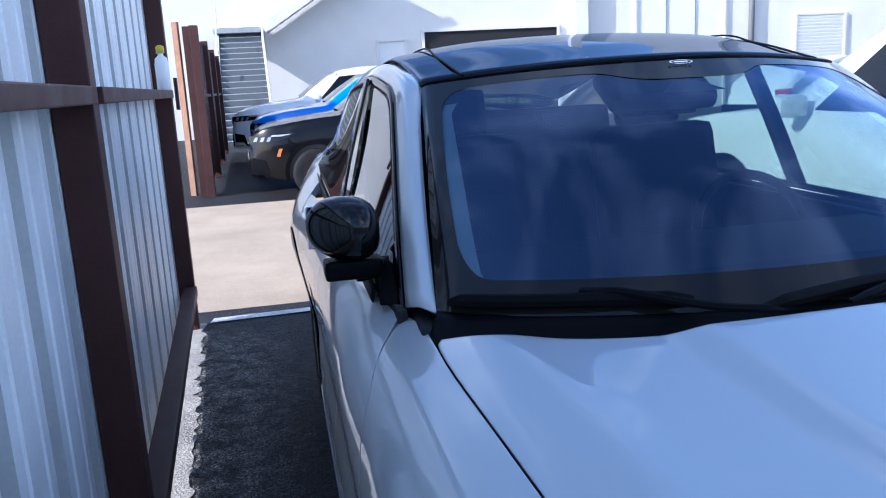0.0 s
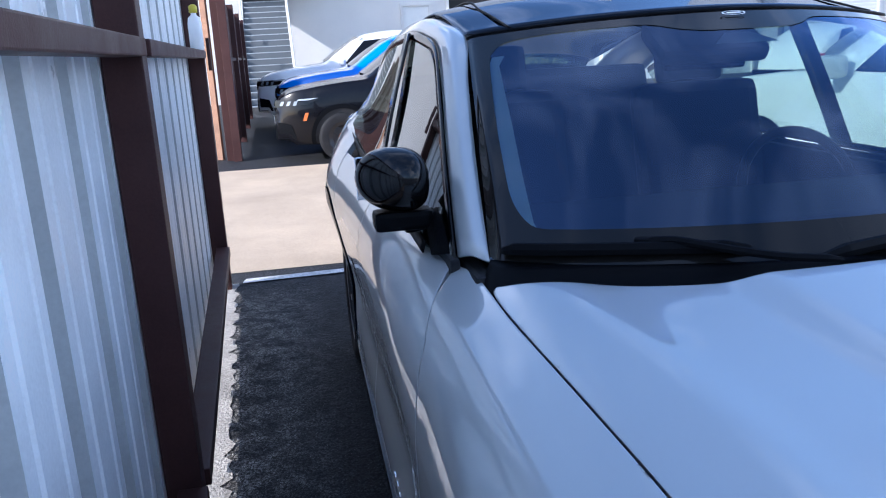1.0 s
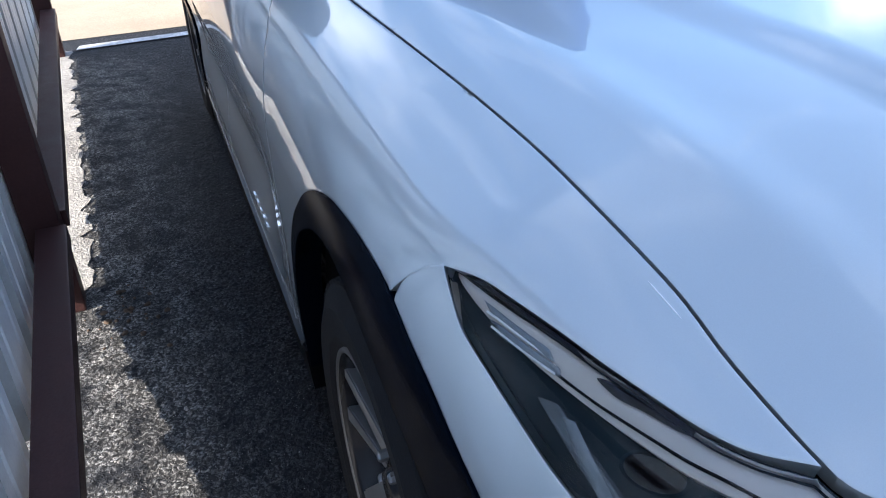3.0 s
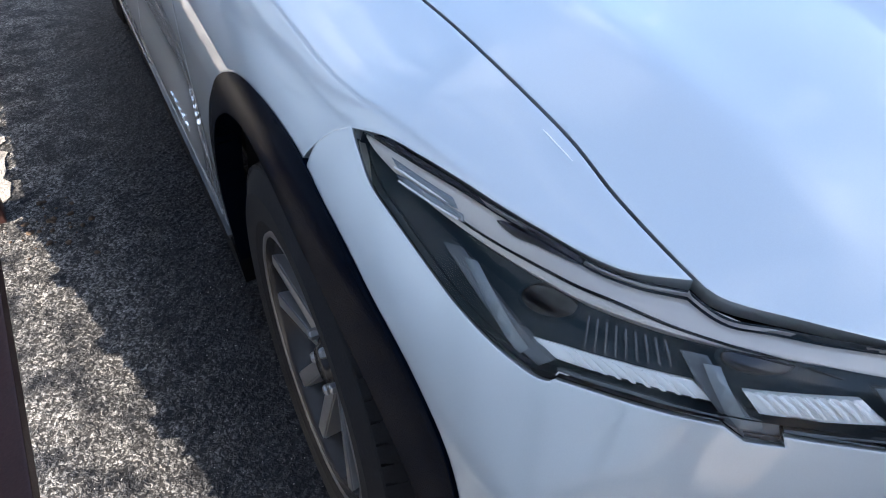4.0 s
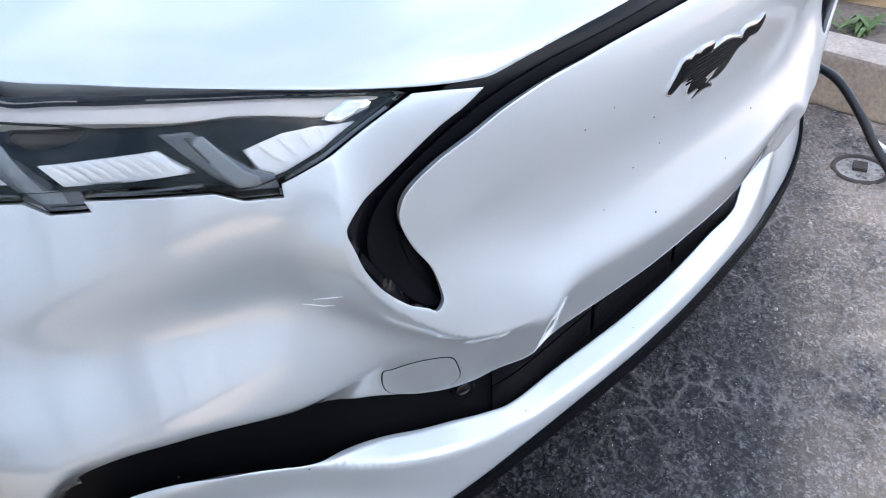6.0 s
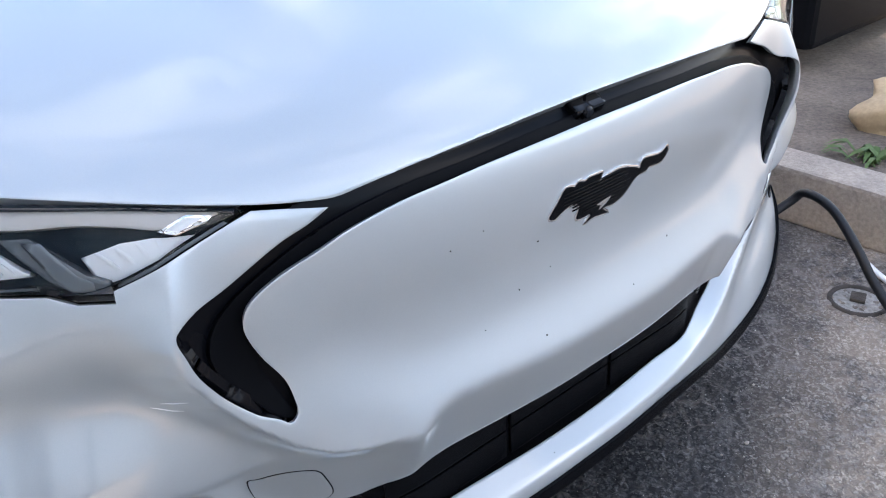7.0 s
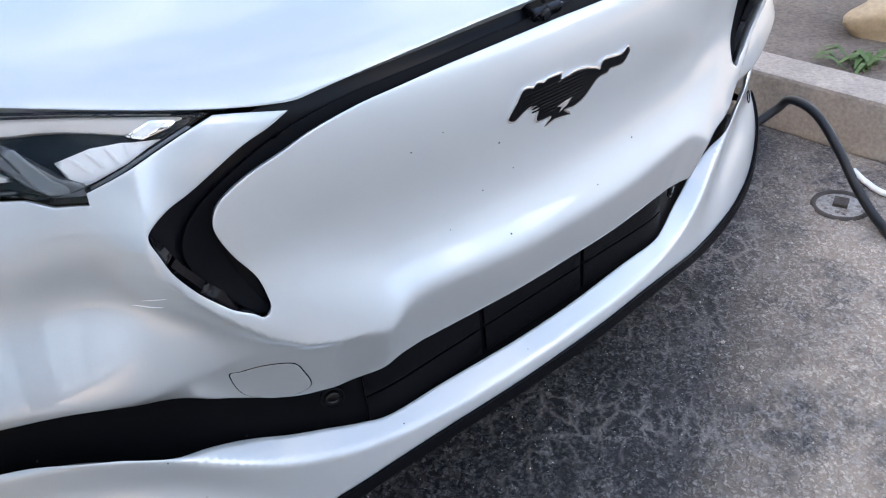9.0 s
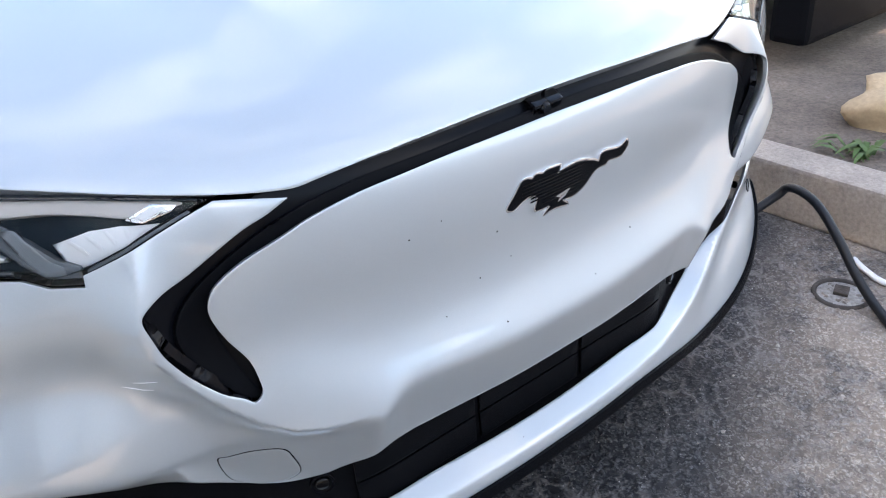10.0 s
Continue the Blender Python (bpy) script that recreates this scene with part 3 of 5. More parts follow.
def make_wheel():
    """One wheel about its own middle, its outer face towards -x."""
    w = new("wheel")
    turn = pose(0, 0, 0, 0, -90, 0)
    bm = bmesh.new()
    prof = [(.235, -.10), (.262, -.112), (.31, -.115), (.345, -.100), (.358, -.082), (.362, -.05), (.362, -.046), (.352, -.045), (.352, -.037), (.362, -.036), (.363, -.004), (.353, -.003),
            (.353, .006), (.363, .007), (.362, .05), (.358, .082), (.345, .100), (.31, .115), (.262, .112), (.247, .104), (.240, .100), (.235, .10)]
    lathe(bm, prof, 72, turn)
    part("tyre", bm, RUBBER, w, "worn black rubber tyre")
    bm = bmesh.new()
    for k in range(72):
        a = 2 * math.pi * k / 72
        for side in (1, -1):
            box(bm, (.014, .026, .040), turn @ Matrix.Rotation(a, 4, "Z") @ pose(.3515, 0, side * .078, 0, side * -14, 0))
    tagged(part("tread", bm, RUBBER, w), kind="stuff")
    bm = bmesh.new()
    lathe(bm, [(.242, .098), (.240, .104), (.232, .103), (.226, .092), (.215, .05), (.21, -.08)], 60, turn)
    part("rim", bm, ALLOY_DARK, w, smooth=True)
    bm = bmesh.new()
    lathe(bm, [(.243, .099), (.241, .106), (.234, .106), (.231, .099)], 60, turn)
    part("rim_edge", bm, RIM_EDGE, w, "satin machined rim edge", smooth=True)
    hub = bmesh.new()
    lathe(hub, [(.0, .086), (.028, .086), (.033, .082), (.036, .074), (.070, .066), (.078, .040), (.078, .0)], 40, turn)
    part("hub", hub, ALLOY_DARK, w, smooth=True)
    for k in range(5):
        a = 2 * math.pi * (k + .23) / 5
        m = turn @ Matrix.Rotation(a, 4, "Z")
        for s in (1, -1):
            bm = bmesh.new()
            q = [(.050, s * .004, .070), (.050, s * .034, .066), (.228, s * .075, .096), (.228, s * .040, .094)]
            top = [bm.verts.new(m @ Vector(v)) for v in q]
            low = [bm.verts.new(m @ Vector((v[0], v[1], v[2] - .035))) for v in q]
            bm.faces.new(top)
            for i in range(4):
                bm.faces.new((top[i], low[i], low[(i + 1) % 4], top[(i + 1) % 4]))
            bmesh.ops.recalc_face_normals(bm, faces=bm.faces[:])
            bmesh.ops.bevel(bm, geom=[e for e in bm.edges], offset=.003, segments=2, affect="EDGES")
            part("spoke", bm, ALLOY, w)
        b = 2 * math.pi * (k + .73) / 5
        bm = bmesh.new()
        lathe(bm, [(.0, .088), (.007, .088), (.010, .084), (.011, .06)], 6, turn @ Matrix.Rotation(b, 4, "Z") @ pose(.054, 0, 0))
        part("wheel_nut", bm, ALLOY, w)
    return w


wheel = make_wheel()
wheel.parent = car
wheel.matrix_local = pose(-.805, 0, .362, 8, 0, 0)
for x, y, turn_z in ((.805, 0, 180), (-.805, 2.984, 0), (.805, 2.984, 180)):
    other = copy_thing(wheel, pose(x, y, .362, 31, 0, turn_z))

# headlamps
TOP_LINE = LAMP_TOP
lamp_loop = smooth_line([LAMP_TIP, *LAMP_OUT, *LAMP_LOW, *TOP_LINE])
lamp_inner = smooth_line([(66, .938, 1), *shifted(LAMP_OUT, .3, .002), (50.4, .8349), (47.64, .8386), (42.82, .8326), (37.93, .8229), (33.56, .8021), (29.06, .826), (25.81, .8452, 1), *shifted(TOP_LINE, 0, -.002)])
SHELVES = [[(52.16, .854), (50.27, .8574), (47.72, .8581), (44.3, .8552), (43.21, .8374), (46.81, .8437), (50.46, .8438), (51.15, .8432)],
           [(42.13, .8514), (40.53, .8502), (37.08, .847), (35.71, .8216), (38.51, .8245), (41.25, .8303)],
           [(33.44, .8324), (31.54, .841), (29.93, .8413), (28.74, .8372), (27.84, .8341), (30.47, .8181), (32.27, .8043), (32.97, .8109)]]
FINS = [((50.56, .8563), (44.67, .8553), (49.79, .8466), (43.86, .8404), 9), ((41.75, .8512), (37.18, .847), (40.97, .8335), (36.39, .8269), 9), ((33.04, .8341), (29.04, .8392), (32.27, .8163), (29.35, .8298), 4)]
BARS = [((57.94, .8905), (56.75, .8918), (50.47, .8440), (51.1, .8350), (52.2, .8420)), ((45.07, .8775), (43.9, .8768), (41.7, .8310), (40.55, .8284), (40.3, .8155), (42.0, .8180), (43.05, .8340)),
        ((36.88, .8604), (35.55, .8582), (33.3, .8177), (32.3, .8085), (32.2, .7975), (33.87, .8005), (34.94, .8167))]
TRIMS = [[(50.15, .8412), (46.8, .8404), (43.01, .8327), (42.91, .8306), (46.79, .8374), (50.13, .8387)], [(40.31, .8253), (37.93, .8196), (35.51, .8146), (35.42, .8121), (37.93, .8173), (40.29, .8226)],
         [(31.88, .8068), (29.17, .8242), (26.42, .8404), (26.22, .8379), (29.07, .8213), (31.88, .8036)]]
BROW = [(66, .938), (60, .9285), (54.99, .9156), (49.97, .9042), (45.14, .9022), (40.75, .8899), (36, .8803), (30.91, .8664), (26.61, .8493), (28.53, .8467), (29.63, .8469), (31.43, .855), (33.51, .8624), (36, .8665), (39.34, .8764), (42.86, .8829),
        (45.5, .8860), (48.0, .8880), (50.9, .8895), (54.0, .8945), (57.5, .9040), (61.4, .9175)]
BROW_EDGE = [(58.42, .9112), (54.9, .9014), (51.03, .8955), (48.2, .8940), (45.57, .8898), (43.14, .8850), (40.8, .8790), (38.4, .8685)]
LAMP_PIPE = material("translucent_light_pipe", (.22, .245, .265), .15, .2)
for lamp_side in (1, -1):
    lamp = new("headlamp")
    lamp.parent = car
    skin("lamp_bowl", "wrap", lamp_inner, LAMP_DARK, lamp, raise_by=-.021, rim=-.017, res=.03, edge=0)
    skin("lamp_brow", "wrap", smooth_line(BROW), LAMP_BROW, lamp, raise_by=-.010, rim=.03, res=.014)
    skin("brow_line", "wrap", smooth_line([*BROW_EDGE, *[(a, b - .0016) for a, b in BROW_EDGE[::-1]]]), BLACK_TRIM, lamp, raise_by=-.0085, rim=.002, res=.02)
    for shelf in SHELVES:
        skin("reflector", "wrap", smooth_line([(a, b, 1) for a, b in shelf], True, 2), LAMP_WHITE, lamp, raise_by=-.016, rim=.02, res=.014)
    for (a0, b0), (a1, b1), (c0, d0), (c1, d1), n in FINS:
        for k in range(n):
            f = (k + .5) / n
            hu, hv, lu, lv = a0 + (a1 - a0) * f, b0 + (b1 - b0) * f, c0 + (c1 - c0) * f, d0 + (d1 - d0) * f
            skin("reflector_fin", "wrap", [(hu + .28, hv + .001), (hu + .06, hv + .001), ((hu + lu) / 2 - .20, (hv + lv) / 2), (lu - .20, lv), (lu - .02, lv), ((hu + lu) / 2 + .10, (hv + lv) / 2)], LAMP_WHITE, lamp, raise_by=-.0115, rim=.006, res=.05)
    for bar in BARS:
        mu, mv = sum(p[0] for p in bar) / len(bar), sum(p[1] for p in bar) / len(bar)
        skin("lamp_bar", "wrap", list(bar), LAMP_BAR, lamp, raise_by=-.008, rim=.03, res=.02)
        skin("light_guide", "wrap", [(mu + (a - mu) * .62, mv + (b - mv) * .84) for a, b in bar], LAMP_PIPE, lamp, raise_by=-.006, rim=.006, res=.02)
    for u, v, au, av, bu, bv in ((51.59, 0.8825, -1.7, 0.0041, -0.06, -0.0113), (41.67, 0.8775, -1.88, -0.002, 0.13, -0.0127)):
        for name, grow, mat, up in (("projector_ring", 1.0, LAMP_DARK, -.0195), ("projector_lens", .86, BLACK_GLOSS, -.0185)):
            ring = [(u + grow * (au * math.cos(q) + bu * math.sin(q)), v + grow * (av * math.cos(q) + bv * math.sin(q))) for q in (k * math.pi / 12 for k in range(24))]
            skin(name, "wrap", ring, mat, lamp, raise_by=up, rim=.004, res=.012)
    for k in range(9):
        f = k / 8
        (hu, hv), (lu, lv) = [(a0 + (a1 - a0) * f, b0 + (b1 - b0) * f) for (a0, b0), (a1, b1) in (((49.48, 0.8836), (45.79, 0.8828)), ((49.32, 0.859), (45.28, 0.8632)))]
        skin("bezel_rib", "wrap", [(hu + .06, hv), (hu - .06, hv), (lu - .06, lv), (lu + .06, lv)], LAMP_SMOKE, lamp, raise_by=-.0195, rim=.003, res=.03)
    for trim in TRIMS:
        skin("lamp_trim", "wrap", trim, LAMP_BAR, lamp, raise_by=-.004, rim=.006, res=.02)
    for strip, line in (([(63.22, 0.9307), (62.35, 0.929), (58.33, 0.9188), (57.76, 0.9131), (58.17, 0.9133), (62.31, 0.9246)], [(62.67, 0.9243), (61.82, 0.9228), (59.98, 0.9182), (58.28, 0.914), (58.29, 0.9149), (59.96, 0.9195), (61.8, 0.9242), (62.65, 0.9257)]),
                        ([(62.36, 0.9216), (61.56, 0.921), (57.35, 0.9109), (57.15, 0.9064), (57.59, 0.9065), (61.49, 0.9149)], [(61.97, 0.9169), (60.91, 0.9145), (59.13, 0.9099), (57.47, 0.9062), (57.45, 0.9075), (59.11, 0.9113), (60.89, 0.9158), (61.95, 0.9183)])):
        skin("marker_strip", "wrap", strip, LAMP_PIPE, lamp, raise_by=-.007, rim=.006, res=.014)
        skin("marker_edge", "wrap", line, LAMP_WHITE, lamp, raise_by=-.0055, rim=.003, res=.014)
    # Glossy black patch laid over the upper brow, not an opening.
    skin("brow_dark_patch", "wrap", smooth_line([(55.43, 0.9132), (54.05, 0.9133), (52.25, 0.91), (50.29, 0.9053), (50.99, 0.9039), (52.73, 0.906), (54.18, 0.9074)]), BLACK_GLOSS, lamp, raise_by=-.008, rim=.004, res=.014)
    skin("turn_signal", "wrap", [(29.63, .8449), (28.22, .8534), (26.92, .8474), (27.22, .8426), (28.74, .8382)], CHROME, lamp, raise_by=-.007, rim=.01, res=.014)
    skin("turn_signal_lens", "wrap", [(29.23, .8449), (28.22, .851), (27.32, .8474), (28.63, .8405)], LAMP_WHITE, lamp, raise_by=-.006, rim=.004, res=.014)
    cover = skin("lamp_cover", "wrap", lamp_loop, LAMP_GLASS, lamp, raise_by=-.001, rim=.012, res=.016, label="clear plastic lamp cover")[0]
    cover.visible_shadow = False
    if lamp_side < 0:
        lamp.scale = (-1, 1, 1)

# dark liners behind the gaps
skin("engine_bay_liner", "girth", [(-.80, 90), (-.80, 45), (-.60, 34), (-.25, 33), (-.15, 24), (.55, 24), (.55, 90)], INTERIOR, car, both=True, raise_by=-.035, rim=.0, res=.06)
skin("bumper_liner", "wrap", [(0, .57), (46, .57), (48, .76), (30, .77), (0, .80)], INTERIOR, car, both=True, raise_by=-.05, rim=.0, res=.05)
boxed("undertray", (1.55, 4.0, .03), pose(0, 1.35, .22), BLACK_TRIM, car, .005)

# doors, sills, rear quarters
skin("front_door", "girth", smooth_line([(.782, 34.4, 1), *[(a + .005, b) for a, b in DOOR_CUT], (.585, -10, 1), (1.1, -10), (1.60, -10, 1), (1.66, 5), (1.70, 20), (1.74, 33.6, 1), (1.2, 34.0)]), PAINT, car, mirror=True, res=.035)
skin("rear_door", "girth", smooth_line([(1.746, 33.5, 1), (1.706, 20), (1.666, 5), (1.606, -10, 1), (2.4, -10, 1), (2.46, 5), (2.62, 18), (2.76, 32.6, 1), (2.2, 33.3)]), PAINT, car, mirror=True, res=.04)
skin("rear_quarter", "girth", smooth_line([(2.766, 32.5, 1), (2.626, 18), (2.52, 11, 1), (2.62, 16), (2.78, 20.5), (2.984, 22), (3.2, 20.5), (3.40, 12), (3.46, 0, 1), (3.82, 0, 1), (3.84, 20), (3.80, 42, 1), (3.3, 42), (2.95, 39)]),
     PAINT, car, mirror=True, res=.04)
skin("rear_arch_cladding", "girth", [(2.984 - a, b) for a, b in arch_line(.50, -8, 188)] + [(2.984 - a, b) for a, b in arch_line(.425, -8, 188)][::-1], CLAD, car, mirror=True, res=.03, raise_by=.003, rim=.04)
skin("sill", "girth", [(.47, -10.6), (2.5, -10.6), (2.5, -17), (.47, -17)], BLACK_TRIM, car, mirror=True, res=.05, raise_by=.004, rim=.10)
skin("sill_strip", "girth", [(.50, -10.2), (2.45, -10.2), (2.45, -11.0), (.50, -11.0)], LAMP_SMOKE, car, mirror=True, res=.05, raise_by=.007, rim=.01)
for k, (w, h) in enumerate(((.030, .014), (.024, .016), (.022, .012), (.026, .016), (.028, .016))):
    for s in (1, -1):
        q = lift("girth", [.90 + .048 * k], [-5.4])[0] * (s, 1, 1)
        boxed("badge_bar", (.005, w, h), pose(float(q[0]) - .001 * s, float(q[1]), float(q[2]), 0, -4 * s, 0), CHROME, car, .001)


def loft(name, curves, mat, parent, n=24, m=8, label="", thick=.004, flip=False):
    """A smooth sheet through several curves, each given by a few points."""
    def fine(points, count):
        line = [Vector(p) for p in points]
        t = np.linspace(0, len(line) - 1, count)
        out = []
        for v in t:
            i = min(int(v), len(line) - 2)
            f = v - i
            a, b = line[i], line[i + 1]
            ta = (b - line[i - 1]) * .5 if i > 0 else b - a
            tb = (line[i + 2] - a) * .5 if i + 2 < len(line) else b - a
            out.append((2 * f ** 3 - 3 * f * f + 1) * a + (f ** 3 - 2 * f * f + f) * ta + (3 * f * f - 2 * f ** 3) * b + (f ** 3 - f * f) * tb)
        return out
    rows = [fine(c, n) for c in curves]
    cols = [fine([r[k] for r in rows], m) for k in range(n)]
    bm = bmesh.new()
    grid = [[bm.verts.new(p) for p in c] for c in cols]
    for i in range(n - 1):
        for j in range(m - 1):
            q = (grid[i][j], grid[i + 1][j], grid[i + 1][j + 1], grid[i][j + 1])
            bm.faces.new(q[::-1] if flip else q)
    if thick:
        bm.normal_update()
        bmesh.ops.solidify(bm, geom=bm.faces[:], thickness=thick)
    return part(name, bm, mat, parent, label, smooth=True)


def sym(points):
    """A curve given for one half, from the side to the middle, made whole."""
    return [*points, *[(-x, y, z) for x, y, z in points[::-1][1:]]]


SCREEN_LOW = sym([(-.742, .690, 1.083), (-.704, .652, 1.084), (-.55, .560, 1.085), (-.28, .485, 1.085), (0, .462, 1.085)])
SCREEN_MID = sym([(-.684, 1.020, 1.316), (-.648, .982, 1.324), (-.47, .885, 1.342), (-.24, .810, 1.352), (0, .785, 1.356)])
SCREEN_TOP = sym([(-.622, 1.370, 1.508), (-.588, 1.334, 1.516), (-.40, 1.240, 1.532), (-.20, 1.165, 1.541), (0, 1.135, 1.544)])
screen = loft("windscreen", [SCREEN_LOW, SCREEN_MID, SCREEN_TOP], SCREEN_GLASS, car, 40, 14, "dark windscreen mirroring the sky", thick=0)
screen.visible_shadow = False


def inward(points, d):
    return [(x, y + d * .6, z - d) for x, y, z in points]


def along(line, v):
    """A point of a smooth line through control points, v counted in stations."""
    i = min(int(v), len(line) - 2)
    f, a, b = v - i, Vector(line[i]), Vector(line[i + 1])
    ta = (b - Vector(line[i - 1])) * .5 if i > 0 else b - a
    tb = (Vector(line[i + 2]) - a) * .5 if i + 2 < len(line) else b - a
    return (2 * f ** 3 - 3 * f * f + 1) * a + (f ** 3 - 2 * f * f + f) * ta + (3 * f * f - 2 * f ** 3) * b + (f ** 3 - f * f) * tb


def screen_point(a, f, under=.004):
    """A point just under the windscreen: a across (0 to 8), f up (0 to 2)."""
    p = along([along(c, a) for c in (SCREEN_LOW, SCREEN_MID, SCREEN_TOP)], f)
    return p + Vector((0, .5, -.87)) * under


FRIT_HALF = [(4, .20), (2.7, .20), (1.75, .20), (1.42, .205), (1.25, .25), (1.10, .375), (1.04, .55), (1.0, 1.0), (1.05, 1.60), (1.14, 1.75), (1.34, 1.85), (1.75, 1.88), (2.4, 1.88), (2.9, 1.87), (3.2, 1.79), (3.5, 1.74), (4, 1.73)]
FRIT = smooth_line(FRIT_HALF + [(8 - a, f) for a, f in FRIT_HALF[::-1][1:-1]], True, 4)
verts, count, rings = [], len(FRIT), 6
for a, f in FRIT:
    da, df = a - 4, f - 1
    far = min(4 / max(abs(da), 1e-6), 1 / max(abs(df), 1e-6))
    for k in range(rings):
        g = 1 + (far - 1) * k / (rings - 1)
        verts.append(screen_point(min(max(4 + da * g, 0), 8), min(max(1 + df * g, 0), 2), -.0015))
raw("screen_border", verts, [(i * rings + k, ((i + 1) % count) * rings + k, ((i + 1) % count) * rings + k + 1, i * rings + k + 1) for i in range(count) for k in range(rings - 1)], FRIT_BLACK, car, smooth=True)
for flip in (0, 1):
    verts = []
    for outer, inner, f in ((1.42, 1.42, .205), (1.22, 1.36, .27), (1.08, 1.33, .40), (1.02, 1.30, .55), (.99, 1.25, .98), (1.02, 1.22, 1.40), (1.06, 1.21, 1.62), (1.16, 1.30, 1.74)):
        for a in (outer - .03, (outer + inner) / 2, inner):
            verts.append(screen_point(8 - a if flip else a, f, .012))
    raw("pillar_lining", verts, [(i * 3 + k, i * 3 + 3 + k, i * 3 + 4 + k, i * 3 + 1 + k) for i in range(7) for k in range(2)], LINING, car, smooth=True)
# Pale grey plate paints the light reflection on the camera bracket.
raw("camera_shroud", [screen_point(a, f, .03) for a, f in ((3.62, 1.70), (4.42, 1.70), (4.18, 1.84), (3.84, 1.84))], [(0, 1, 2, 3)], LAMP_GREY, car, "camera shroud behind the screen, pale with painted reflection")
loft("cowl", [sym([(-.775, .60, 1.035), (-.73, .572, 1.035), (-.55, .49, 1.035), (-.28, .40, 1.05), (0, .385, 1.05)]), sym([(-.760, .66, 1.06), (-.72, .610, 1.06), (-.55, .545, 1.065), (-.28, .46, 1.068), (0, .435, 1.068)]), SCREEN_LOW],
     BLACK_TRIM, car, 40, 6, thick=.003)
ROOF_MID = sym([(-.620, 1.93, 1.598), (-.580, 1.925, 1.610), (-.40, 1.90, 1.637), (-.20, 1.885, 1.649), (0, 1.88, 1.652)])
ROOF_REAR = sym([(-.585, 2.9, 1.515), (-.55, 2.9, 1.532), (-.40, 2.9, 1.565), (-.20, 2.9, 1.585), (0, 2.9, 1.590)])
ROOF_END = sym([(-.52, 3.5, 1.38), (-.49, 3.51, 1.388), (-.38, 3.55, 1.41), (-.20, 3.58, 1.42), (0, 3.6, 1.42)])
loft("roof_glass", [inward(SCREEN_TOP, -.004), ROOF_MID, ROOF_REAR, ROOF_END], ROOF_GLASS, car, 40, 24, "dark panoramic glass roof")
for s in (1, -1):
    part("roof_seam", tube(bmesh.new(), fine_way([(s * .52, 1.296, 1.528), (s * .525, 1.60, 1.588), (s * .52, 1.915, 1.624), (s * .50, 2.9, 1.553)]), .0035, 6), BLACK_TRIM, car, smooth=True)
part("screen_seam", tube(bmesh.new(), [along(inward(SCREEN_TOP, -.002), v / 4) for v in range(33)], .0045, 6), BLACK_TRIM, car, smooth=True)
loft("rear_screen", [ROOF_END, sym([(-.56, 4.0, 1.14), (-.53, 4.02, 1.142), (-.40, 4.08, 1.15), (-.20, 4.12, 1.15), (0, 4.14, 1.15)])], SIDE_GLASS, car, 30, 6)
PILLAR = [((-.744, .686, 1.080), (-.772, .715, 1.088), (-.792, .765, 1.074)), ((-.706, .94, 1.238), (-.735, .965, 1.246), (-.757, 1.015, 1.230)),
          ((-.660, 1.20, 1.405), (-.692, 1.225, 1.413), (-.714, 1.28, 1.391)), ((-.624, 1.372, 1.508), (-.660, 1.41, 1.518), (-.686, 1.47, 1.492)),
          ((-.618, 1.60, 1.556), (-.656, 1.63, 1.558), (-.684, 1.66, 1.528)), ((-.622, 1.93, 1.585), (-.660, 1.93, 1.580), (-.690, 1.95, 1.545)),
          ((-.597, 2.60, 1.562), (-.645, 2.6, 1.550), (-.690, 2.6, 1.500)), ((-.55, 3.2, 1.452), (-.62, 3.2, 1.428), (-.70, 3.15, 1.34)), ((-.56, 4.0, 1.14), (-.70, 3.85, 1.18), (-.80, 3.6, 1.13))]
